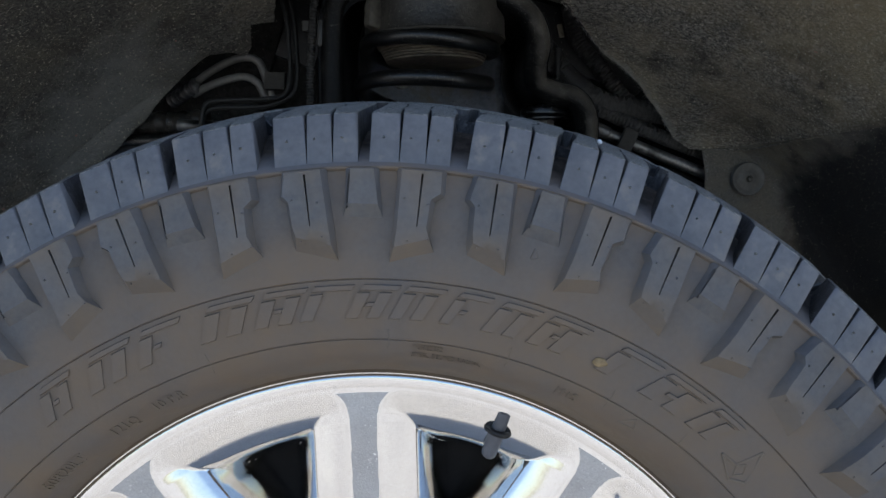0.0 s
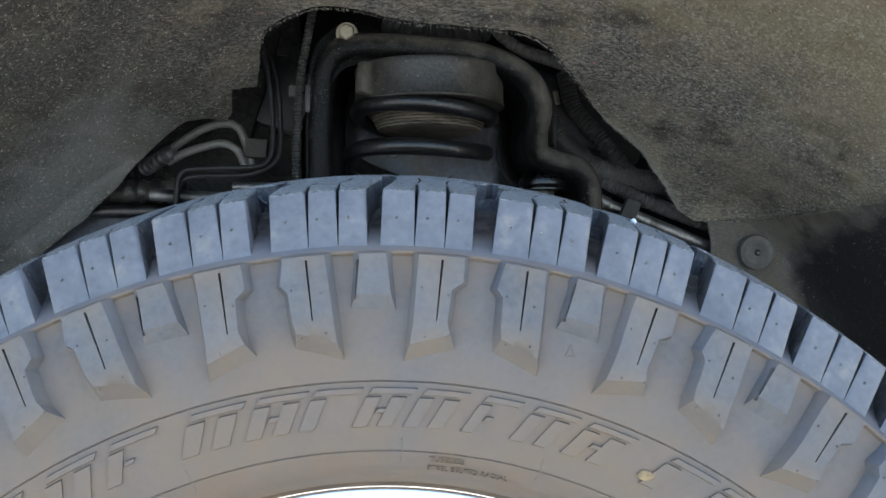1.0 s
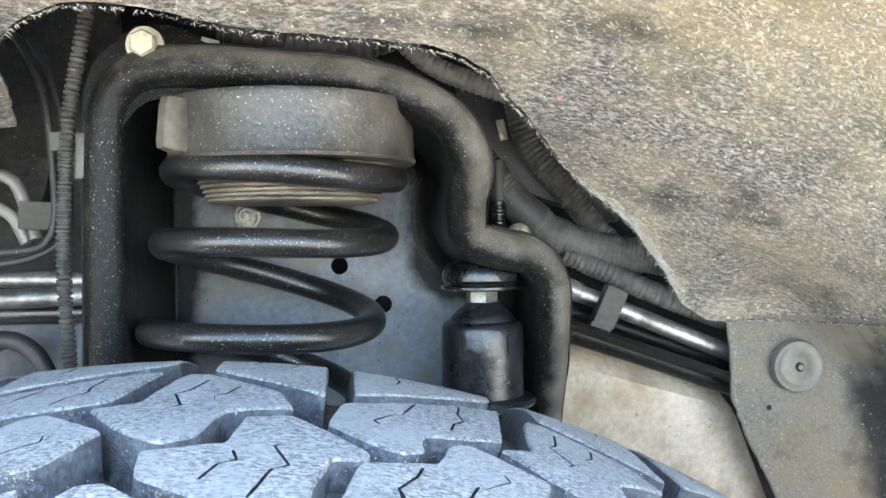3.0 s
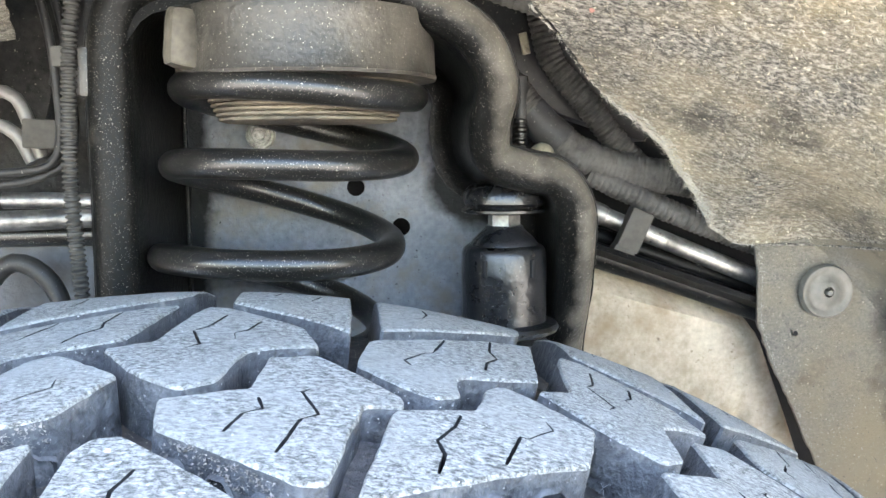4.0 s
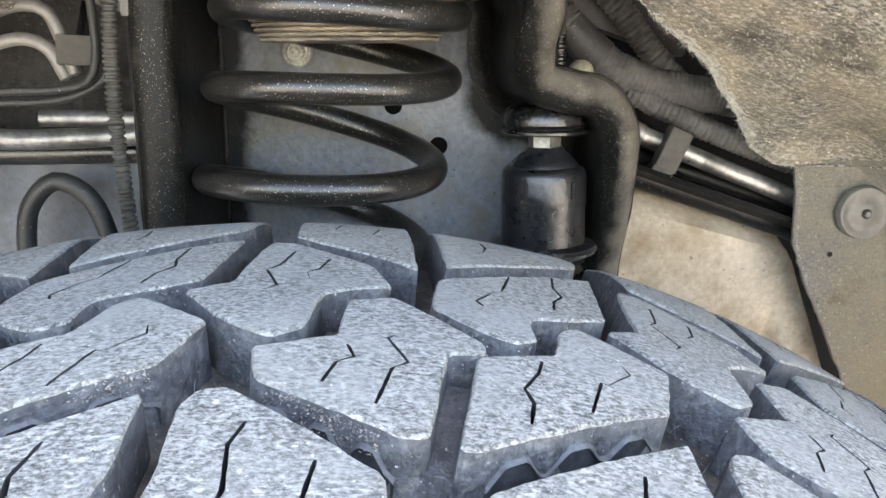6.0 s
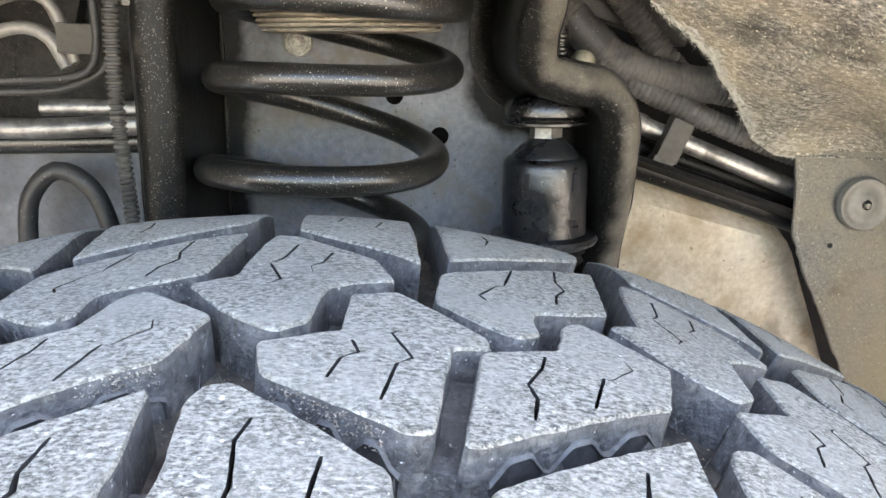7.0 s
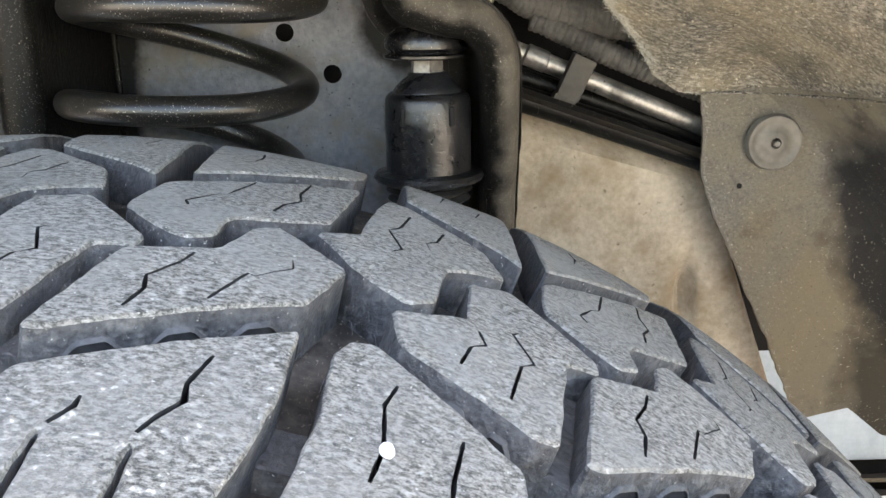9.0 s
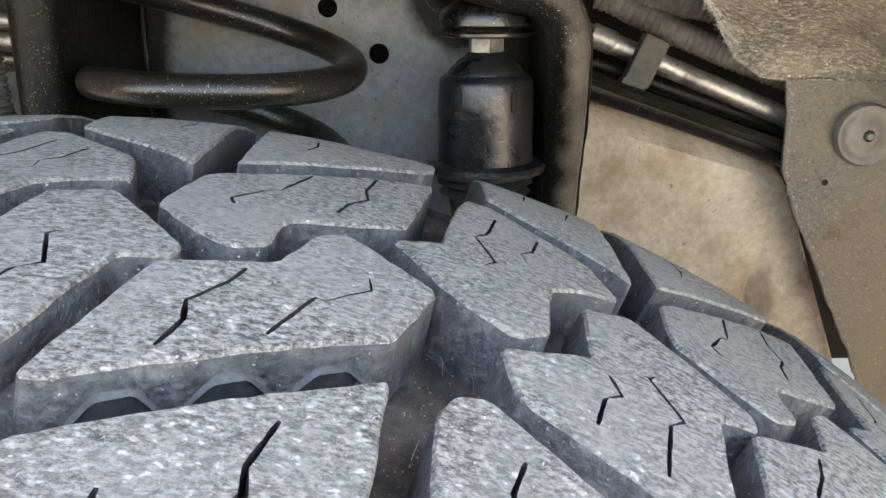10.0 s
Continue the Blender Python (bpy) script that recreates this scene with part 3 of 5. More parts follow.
    while len(grit.verts) < 26000:
        a, h = rng.uniform(-18, 44), rng.uniform(30, 230)
        near = (a - o) % 16.1
        if any(inside((near + g, h), shape) for shape in shapes for g in (-16.1, 0, 16.1)):
            continue
        size = rng.uniform(0.00010, 0.00028) * (1.8 if rng.random() < 0.05 else 1)
        r, t = crown(h / 1000) - 0.0154, radians(a)
        c = Vector((r * math.sin(t), h / 1000, r * math.cos(t)))
        up = c.normalized()
        vs = [grit.verts.new(c + (Vector((rng.gauss(0, 1), rng.gauss(0, 1), rng.gauss(0, 1))).normalized()) * size + up * size * 0.5) for _ in range(4)]
        for x, y, z in ((0, 1, 2), (0, 2, 3), (0, 3, 1), (1, 3, 2)):
            grit.faces.new((vs[x], vs[y], vs[z]))
    hair = bmesh.new()
    while len(hair.faces) < 420:
        a, h = rng.uniform(-14, 40), rng.uniform(34, 150)
        near = (a - o) % 16.1
        if any(inside((near + g, h), shape) for shape in shapes for g in (-16.1, 0, 16.1)):
            continue
        way, rise = rng.uniform(0, 6.283), 0.0152
        long = rng.uniform(0.0014, 0.0034)
        row = []
        for k in range(4):
            r, t, y = crown(h / 1000) - rise + (0, 0.0022, 0.0034, 0.0030)[k], radians(a) + math.cos(way) * long * k / 3 / ARC, h / 1000 + math.sin(way) * long * k / 3
            c, side = Vector((r * math.sin(t), y, r * math.cos(t))), Vector((-math.sin(way), math.cos(way), 0)) * (0.00011 - 0.000025 * k)
            row.append((hair.verts.new(c - side), hair.verts.new(c + side)))
        for p, q in zip(row, row[1:]):
            hair.faces.new((p[0], p[1], q[1], q[0]))
    torn = bmesh.new()
    for (a0, h0), (a1, h1), count in (((3.2, 84.8), (6.6, 68.0), 420), ((-0.3, 91.6), (-2.3, 82.8), 160)):
        for _ in range(count):
            t = rng.random() ** 1.3
            a, h = a0 + (a1 - a0) * t, h0 + (h1 - h0) * t - rng.uniform(0.2, 1.3)
            r, w, size = crown(h / 1000) - rng.uniform(0.0012, 0.0075), radians(a), rng.uniform(0.0002, 0.0006)
            c = Vector((r * math.sin(w), h / 1000, r * math.cos(w)))
            vs = [torn.verts.new(c + Vector((rng.gauss(0, 1), rng.gauss(0, 0.55), rng.gauss(0, 0.8))) * size * 0.7) for _ in range(4)]
            for x, y, z in ((0, 1, 2), (0, 2, 3), (0, 3, 1), (1, 3, 2)):
                torn.faces.new((vs[x], vs[y], vs[z]))
    tagged(part("torn_rubber", torn, TORN, tyre, "pale torn rubber crumbs", False), "pale torn rubber crumbs", kind="stuff")
    tagged(part("rubber_lint", hair, FLANK, tyre), kind="stuff")
    tagged(part("grit", grit, GRIT, tyre, smooth=False), kind="stuff")
    for k in range(PERIODS):
        for me in meshes:
            ob = new("tread_block", me)
            ob.parent, ob.rotation_euler = tyre, (0, radians(o + STARTS[k]), 0)
    # raised blocks low on the flank
    low = {
        "a": [(2.60, 0.3945), (6.62, 0.3945), (6.70, 0.3810), (5.9, 0.377), (5.75, 0.3560), (6.2, 0.3480), (2.15, 0.3405), (2.40, 0.3612)],
        "b": [(8.95, 0.3945), (12.6, 0.3945), (13.1, 0.3612), (13.3, 0.3414), (9.45, 0.3490), (9.2, 0.3560), (9.05, 0.3765), (8.5, 0.3805)],
        "c": [(14.35, 0.3945), (17.0, 0.3945), (17.5, 0.3650), (14.0, 0.3660)],
    }
    cuts = {"a": [(4.68, 0.3935), (4.55, 0.3625)], "b": [(10.92, 0.3935), (11.1, 0.3630)], "c": [(14.62, 0.3925), (14.38, 0.372)]}
    pads = []
    for key, poly in low.items():
        flat = [(radians(a) * 0.37, r) for a, r in poly]
        rise = 0.0084 if key != "c" else 0.0055
        lifted = [(p, (q + 0.0024 if r > 0.39 else q) if r > (0.37 if key == "c" else 0.36) else q + 0.0065) for (u, r), (p, q) in zip(flat, offset(flat, -0.0024))]
        rim, top, sole = [], [], []
        for loop, src in ((rim, flat), (top, lifted), (sole, offset(flat, 0.0006))):
            for q in range(len(src)):
                a, b = Vector(src[q]), Vector(src[(q + 1) % len(src)])
                loop += [tuple(a + (b - a) * w / 5) for w in range(5)]
        slit = []
        if cuts[key]:
            (a0, r0), (a1, r1) = cuts[key]
            slit = [[(radians(a0) * 0.37 - 0.0006, r0 - 0.001), (radians(a1) * 0.37 - 0.0003, r1), (radians(a1) * 0.37 + 0.0003, r1), (radians(a0) * 0.37 + 0.0006, r0 - 0.001)]]
        pts, tris = fill(top, slit)

        def wall(u, r, up):
            a = u / 0.37
            return Vector((r * math.sin(a), flank(r) - up, r * math.cos(a)))

        bm = bmesh.new()
        cap = [bm.verts.new(wall(u, r, rise)) for u, r in pts]
        for f in tris:
            bm.faces.new([cap[i] for i in f])
        foot = [bm.verts.new(wall(u, r, -0.001)) for u, r in sole]
        for i in range(len(rim)):
            j = (i + 1) % len(rim)
            bm.faces.new((cap[i], cap[j], foot[j], foot[i]))
        for s in slit:
            w = cap[len(rim):len(rim) + 4]
            d = [bm.verts.new(wall(u, r, 0.003)) for u, r in s]
            for i in range(4):
                bm.faces.new((w[i], w[(i + 1) % 4], d[(i + 1) % 4], d[i]))
            bm.faces.new(d)
        for u, r in ((0.25, 0.3), (0.7, 0.35), (0.35, 0.75), (0.75, 0.72)):
            us, rs = [q[0] for q in flat], [q[1] for q in flat]
            c = wall(min(us) + (max(us) - min(us)) * u, max(rs) - (max(rs) - min(rs)) * r, rise)
            if key != "c" and inside((c.x, 0), [(-9, -1), (9, -1), (9, 1), (-9, 1)]):
                ring = [bm.verts.new(c + Vector((0.0007 * math.cos(a), 0, 0.0007 * math.sin(a)))) for a in (k * 1.0472 for k in range(6))]
                tip = bm.verts.new(c + Vector((0, -0.0012, 0)))
                for i in range(6):
                    bm.faces.new((ring[i], ring[(i + 1) % 6], tip))
        pads.append(finish(bm, "flank_block", PAD))
    for k in range(PERIODS):
        for me in pads:
            ob = new("flank_block", me)
            ob.parent, ob.rotation_euler = tyre, (0, radians(STARTS[k]), 0)
    return wheel, tyre


def carcass_material(name, stops, dust_shade):
    """Rubber that carries tan dust on the flank, most of it in the channel under the rib and towards the rim."""
    m = material(name, (0.074, 0.077, 0.084), (0.132, 0.133, 0.135), 260, 18, (0.55, 0.8), bump=0.2, depth=0.0006)
    n, ln = m.node_tree.nodes, m.node_tree.links
    b = n["Principled BSDF"]
    old = b.inputs["Base Color"].links[0].from_socket
    co, mul, length, ramp = n.new("ShaderNodeTexCoord"), n.new("ShaderNodeVectorMath"), n.new("ShaderNodeVectorMath"), n.new("ShaderNodeValToRGB")
    mul.operation, length.operation = "MULTIPLY", "LENGTH"
    mul.inputs[1].default_value = (1, 0, 1)
    ln.new(co.outputs["Object"], mul.inputs[0])
    ln.new(mul.outputs[0], length.inputs[0])
    rng = n.new("ShaderNodeMapRange")
    rng.inputs["From Min"].default_value, rng.inputs["From Max"].default_value = 0.26, 0.44
    ln.new(length.outputs["Value"], rng.inputs["Value"])
    ln.new(rng.outputs[0], ramp.inputs[0])
    for i, (p, v) in enumerate(stops):
        e = ramp.color_ramp.elements[i] if i < 2 else ramp.color_ramp.elements.new(p)
        e.position, e.color = p, (v, v, v, 1)
    nz, mm, mx = n.new("ShaderNodeTexNoise"), n.new("ShaderNodeMath"), n.new("ShaderNodeMix")
    nz.inputs["Scale"].default_value, nz.inputs["Detail"].default_value, nz.inputs["Roughness"].default_value = 22, 7, 0.62
    ln.new(co.outputs["Object"], nz.inputs["Vector"])
    mm.operation = "MULTIPLY_ADD"
    ln.new(nz.outputs["Fac"], mm.inputs[0])
    mm.inputs[1].default_value = 1.5
    mm.inputs[2].default_value = -0.75
    add = n.new("ShaderNodeMath")
    add.operation, add.use_clamp = "ADD", True
    ln.new(ramp.outputs[0], add.inputs[0])
    ln.new(mm.outputs[0], add.inputs[1])
    mx.data_type = "RGBA"
    ln.new(add.outputs[0], mx.inputs[0])
    ln.new(old, mx.inputs[6])
    mx.inputs[7].default_value = (*dust_shade, 1)
    # groove floors: soil tones, darkened in the colour for the grooves' depth shade
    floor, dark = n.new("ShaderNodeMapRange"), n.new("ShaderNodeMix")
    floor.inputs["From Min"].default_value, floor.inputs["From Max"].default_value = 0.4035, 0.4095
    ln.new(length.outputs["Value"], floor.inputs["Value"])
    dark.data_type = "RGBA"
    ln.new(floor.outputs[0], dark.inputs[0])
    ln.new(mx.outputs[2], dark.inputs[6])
    silt, cake, soil_shade = n.new("ShaderNodeTexNoise"), n.new("ShaderNodeMapRange"), n.new("ShaderNodeMix")
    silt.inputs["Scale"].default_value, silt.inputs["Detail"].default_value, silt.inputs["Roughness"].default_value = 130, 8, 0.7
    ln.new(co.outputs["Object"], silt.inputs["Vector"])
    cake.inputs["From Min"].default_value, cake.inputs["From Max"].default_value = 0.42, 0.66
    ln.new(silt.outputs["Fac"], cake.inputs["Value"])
    soil_shade.data_type = "RGBA"
    ln.new(cake.outputs[0], soil_shade.inputs[0])
    soil_shade.inputs[6].default_value, soil_shade.inputs[7].default_value = (0.010, 0.0098, 0.0096, 1), (0.058, 0.052, 0.045, 1)
    ln.new(soil_shade.outputs[2], dark.inputs[7])
    ln.new(dark.outputs[2], b.inputs["Base Color"])
    return m


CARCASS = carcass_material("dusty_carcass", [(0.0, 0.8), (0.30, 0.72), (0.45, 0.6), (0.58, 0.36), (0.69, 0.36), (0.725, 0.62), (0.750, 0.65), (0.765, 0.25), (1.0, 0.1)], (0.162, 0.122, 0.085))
PAD = carcass_material("dusty_flank_blocks", [(0.0, 0.75), (0.36, 0.62), (0.45, 0.85), (0.53, 0.5), (0.6, 0.16), (0.7, 0.08), (0.75, 0.15)], (0.178, 0.135, 0.090))
wheel, tyre = build_wheel()


def bent_bar(bm, a0, a1, r0, r1, slant, rise=0.0014, inset=0.0004):
    """A raised slanted stroke on the flank between two angles and radii."""
    k = 4
    def at(a, r, up):
        aa = radians(a + slant * (r - r0) / (r1 - r0))
        return bm.verts.new((r * math.sin(aa), flank(r) - up, r * math.cos(aa)))
    top = [[at(a0 + (a1 - a0) * i / k, r, rise) for i in range(k + 1)] for r in (r0 + inset, r1 - inset)]
    low = [[at(a0 + (a1 - a0) * i / k, r, -0.0006) for i in range(k + 1)] for r in (r0, r1)]
    for i in range(k):
        bm.faces.new((top[0][i], top[0][i + 1], top[1][i + 1], top[1][i]))
        for j in (0, 1):
            bm.faces.new((top[j][i], top[j][i + 1], low[j][i + 1], low[j][i]))
    for i in (0, k):
        bm.faces.new((top[0][i], top[1][i], low[1][i], low[0][i]))


def big_marks():
    """The maker's large raised mark as plain slanted shapes, one to each sign."""
    for n, (a, w) in enumerate(((-37.6, 3.6), (-31.6, 4.6), (-25.6, 4.2), (-18.4, 4.8), (-12.4, 4.3), (-7.4, 4.0), (-2.5, 3.8), (2.2, 3.8), (7.6, 3.2), (12.2, 3.8), (17.2, 4.2), (25.2, 4.4), (30.6, 5.0), (36.8, 3.2))):
        bm = bmesh.new()
        bent_bar(bm, a + 1.6, a + 1.6 + w, 0.3242, 0.3282, 0.6, 0.0015, 0.0007)
        bent_bar(bm, a, a + w * 0.34, 0.3075, 0.3236, 1.5, 0.0015, 0.0007)
        if n % 3 != 2:
            bent_bar(bm, a + w * 0.60, a + w * 0.94, 0.3075, 0.3236, 1.5, 0.0015, 0.0007)
        if n % 2 == 0:
            bent_bar(bm, a + w * 0.38 + 0.7, a + w * 0.58 + 0.7, 0.3146, 0.3178, 0.4, 0.0015, 0.0007)
        part("raised_mark", bm, CARCASS, tyre)


def flank_text(text, angle, radius, height, rise=0.0011):
    """Small raised lettering that follows the flank, reading clockwise from an angle."""
    cu = bpy.data.curves.new("scratch", "FONT")
    cu.body, cu.size, cu.resolution_u = text, height * 1.4, 2
    ob = bpy.data.objects.new("scratch", cu)
    me = bpy.data.meshes.new_from_object(ob)
    bm = bmesh.new()
    bm.from_mesh(me)
    bpy.data.objects.remove(ob)
    bpy.data.curves.remove(cu)
    bpy.data.meshes.remove(me)
    made = bmesh.ops.extrude_face_region(bm, geom=bm.faces[:])
    up = {v for v in made["geom"] if isinstance(v, bmesh.types.BMVert)}
    for v in bm.verts:
        a, r = radians(angle) + v.co.x / radius, radius + v.co.y
        v.co = Vector((r * math.sin(a), flank(r) - (rise if v in up else -0.0004), r * math.cos(a)))
    part("raised_lettering", bm, PAD, tyre)


big_marks()
flank_text("TUBELESS", 5.0, 0.2898, 0.0030)
flank_text("STEEL BELTED RADIAL", 4.9, 0.2847, 0.0030)
flank_text("60R20LT", -44.2, 0.2790, 0.0060)
flank_text("121Q", -33.4, 0.2800, 0.0058)
flank_text("10 P.R", -27.3, 0.2812, 0.0058)
flank_text("M+S", 22.6, 0.2835, 0.0055)


def flank_mark(outline, rise=0.0009):
    """A small raised outline figure on the flank."""
    bm = bmesh.new()
    for (a0, r0), (a1, r1) in zip(outline, outline[1:] + outline[:1]):
        p = [Vector((r * math.sin(radians(a)), flank(r), r * math.cos(radians(a)))) for a, r in ((a0, r0), (a1, r1))]
        tube([p[0], (p[0] + p[1]) / 2, p[1]], rise, bm, sides=6)
    part("raised_figure", bm, PAD, tyre)


flank_mark([(42.3, 0.3083), (44.2, 0.309), (45.2, 0.325), (46.5, 0.3052), (45.0, 0.300)])
flank_mark([(44.3, 0.309), (45.0, 0.313), (45.6, 0.308), (45.0, 0.3035)], 0.0006)
flank_mark([(15.5, 0.3615), (15.3, 0.3555), (16.05, 0.3562)], 0.0005)
flank_mark([(31.2, 0.286), (33.2, 0.287), (32.6, 0.293)], 0.0006)
for a, r in ((2.2, 0.2955), (16.0, 0.2955), (-18.5, 0.2955), (28.6, 0.2955), (38.0, 0.2975)):
    flank_mark([(a, r - 0.006), (a + 0.12, r), (a, r + 0.006)], 0.0004)


def ease(x, a, b):
    t = min(1.0, max(0.0, (x - a) / (b - a)))
    return t * t * (3 - 2 * t)


POCKET_TOP, SPOKE_HALF, POCKET_ROUND = 0.2572, 0.0085, 0.017


def pocket(u, r):
    """How far a place lies inside the scooped pocket beside a spoke, with rounded corners; below zero on the flat face."""
    side, top = abs(u) - SPOKE_HALF - 0.0012 * ease(r, 0.22, 0.25), POCKET_TOP - r
    if side < POCKET_ROUND and top < POCKET_ROUND:
        return POCKET_ROUND - math.hypot(POCKET_ROUND - side, POCKET_ROUND - top)
    return min(side, top)


def spoke_face(u, r):
    """How far in the face, the scoop or the window's edge lies at u metres across the spoke and r from the hub."""
    d = pocket(u, r)
    depth = 0.0384 + 0.004 * max(0.0, (0.235 - r) / 0.1)
    if d <= 0:
        return depth
    edge = 0.0225 + 0.003 * ease(abs(u), 0.03, 0.05)
    depth += 0.22 * d * d / (d + 0.0016) + 6.5 * d * d
    if d > edge:
        depth += 95.0 * (d - edge) ** 2
    return depth


def build_rim():
    rim = part("rim", lathe([(0.0384, 0.2583), (0.0379, 0.2600), (0.0377, 0.2620), (0.0378, 0.2642), (0.0382, 0.2662), (0.0388, 0.2668), (0.0385, 0.2676), (0.0395, 0.2690), (0.0425, 0.2706), (0.0480, 0.2702), (0.0520, 0.2660), (0.055, 0.2500), (0.14, 0.236), (0.27, 0.238)], sides=180), ALLOY, wheel, "polished alloy rim with scooped spokes")
    bm = lathe([(0.075, 0.2360), (0.077, 0.228), (0.26, 0.226), (0.262, 0.2360)], sides=96)
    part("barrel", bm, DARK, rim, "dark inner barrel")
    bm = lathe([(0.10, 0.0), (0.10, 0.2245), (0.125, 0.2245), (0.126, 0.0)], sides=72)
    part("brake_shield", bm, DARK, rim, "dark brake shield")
    bm = lathe([(0.046, 0.0), (0.044, 0.06), (0.052, 0.085), (0.095, 0.09)], sides=72)
    part("hub", bm, ALLOY, rim)
    bm = bmesh.new()
    nr, na = 150, 181
    grid = []
    for i in range(nr):
        r = 0.085 + (0.2583 - 0.085) * (i / (nr - 1)) ** 0.7
        grid.append([(r, radians(-18 + 36 * j / (na - 1))) for j in range(na)])
    rows = [[(r, a, spoke_face(a * r, r), pocket(a * r, r)) for r, a in row] for row in grid]
    made = {}

    def corner(i, j):
        if (i, j) not in made:
            r, a, y, _ = rows[i][j]
            made[i, j] = bm.verts.new((r * math.sin(a), y, r * math.cos(a)))
        return made[i, j]

    for i in range(nr - 1):
        for j in range(na - 1):
            cell = ((i, j), (i + 1, j), (i + 1, j + 1), (i, j + 1))
            if min(rows[p][q][3] for p, q in cell) < 0.044:
                f = bm.faces.new([corner(p, q) for p, q in cell])
                r, a, _, d = rows[i][j]
                f.material_index = int(d < -0.0002 and r < 0.2545)
    me = finish(bm, "spoke", ALLOY)
    me.materials.append(ALLOY_DULL)
    for k in range(10):
        ob = new("spoke", me)
        ob.parent, ob.rotation_euler = rim, (0, radians(-1.8 + 36 * k), 0)
    stem = part("valve_stem", lathe([(0.0, 0.0), (0.0003, 0.0030), (0.002, 0.0046), (0.004, 0.0051), (0.0185, 0.0053), (0.0195, 0.0056)], "z", 28), VALVE, wheel, "grey plastic valve cap on a rubber stem")
    a = radians(18.9)
    stem.matrix_local = pose(0.2225 * math.sin(a), 0.047, 0.2225 * math.cos(a), 8, 18.9, 0)
    part("stem_collar", lathe([(0.0180, 0.005), (0.0185, 0.0088), (0.0200, 0.0095), (0.0212, 0.0090), (0.0215, 0.0058)], "z", 28), HOSE, stem, "black rubber collar")
    part("stem_base", lathe([(0.0212, 0.0050), (0.033, 0.0055), (0.036, 0.0)], "z", 28), VALVE, stem)


VALVE = material("grey_valve_plastic", (0.07, 0.075, 0.085), (0.12, 0.125, 0.14), 200, 30, (0.25, 0.4), bump=0.05)
build_rim()

# ---- the arch: felt liner turned round the wheel, with the opening to the springs cut out ----
LINER = [(0.30, 0.957), (0.50, 0.958), (0.535, 0.958), (0.548, 0.953), (0.556, 0.935), (0.57, 0.905), (0.59, 0.85), (0.605, 0.81), (0.618, 0.775), (0.626, 0.75), (0.64, 0.69), (0.65, 0.63), (0.653, 0.60)]
ALONG = [0.0]
for (r0, y0), (r1, y1) in zip(LINER, LINER[1:]):
    ALONG.append(ALONG[-1] + math.hypot(r1 - r0, y1 - y0))


LINER_REAR = [(0.30, 0.957), (0.535, 0.958), (0.575, 0.957), (0.583, 0.945), (0.592, 0.90), (0.606, 0.812), (0.618, 0.775), (0.626, 0.75), (0.64, 0.69), (0.65, 0.63), (0.653, 0.60)]


def table(rows, x):
    return float(np.interp(x, [q[0] for q in rows], [q[1] for q in rows]))


def liner_at(a, s, lift=0.0):
    """The liner at an angle from the top and a run along its section; it is deeper ahead of the wheel and flatter behind it."""
    r = float(np.interp(s, ALONG, [q[0] for q in LINER]))
    y = table(LINER, r)
    ahead, behind = ease(-a, 5, 12), ease(a, 31, 40)
    if ahead:
        y = y * (1 - ahead) + ahead * table(LINER, r - 0.02 * min(1.0, max(0.0, (0.653 - r) / 0.03)))
    y = y * (1 - behind) + behind * table(LINER_REAR, r)
    w = 0.0025 * noise.noise(Vector((a * 0.12, s * 9, 1))) + 0.001 * noise.noise(Vector((a * 0.5, s * 40, 5)))
    a = radians(a)
    k = min(1.0, max(0.0, (r - 0.54) / 0.05))
    r += w * k - lift * k
    return Vector((HUB.x + r * math.sin(a), y + w * (1 - k) - lift * (1 - 0.5 * k), HUB.z + r * math.cos(a)))


def run(r):
    return float(np.interp(r, [q[0] for q in LINER], ALONG))


OPENING = [(66.2, 0.4664), (61.5, 0.468), (52.8, 0.4775), (45.3, 0.4944), (42.2, 0.508), (40.2, 0.528), (37.9, 0.5478), (36.4, 0.5395), (34.1, 0.539), (31.25, 0.551), (28.8, 0.557), (26.9, 0.564), (24.6, 0.5683), (21.4, 0.5735), (19.0, 0.581),
           (16.8, 0.590), (15.1, 0.5955), (13.9, 0.601), (12.5, 0.604), (10.8, 0.6055), (7.7, 0.605), (4.6, 0.6047), (1.0, 0.605), (-2.5, 0.610), (-5.1, 0.6125), (-7.0, 0.614), (-9.15, 0.615), (-10.9, 0.614), (-11.7, 0.609), (-12.4, 0.599), (-13.75, 0.583),
           (-16.1, 0.586), (-17.2, 0.571), (-18.25, 0.5655), (-19.65, 0.572), (-21.8, 0.5756), (-24.8, 0.571), (-28.9, 0.5615), (-32.5, 0.5495), (-36.8, 0.5415), (-43.8, 0.543), (-56, 0.51)]


TUFTS = [(-19.5, 0.6253), (-15.6, 0.6027), (-15.1, 0.630), (-24.0, 0.640), (24.0, 0.628), (29.4, 0.636), (33.0, 0.632), (35.5, 0.640), (20.0, 0.636)]


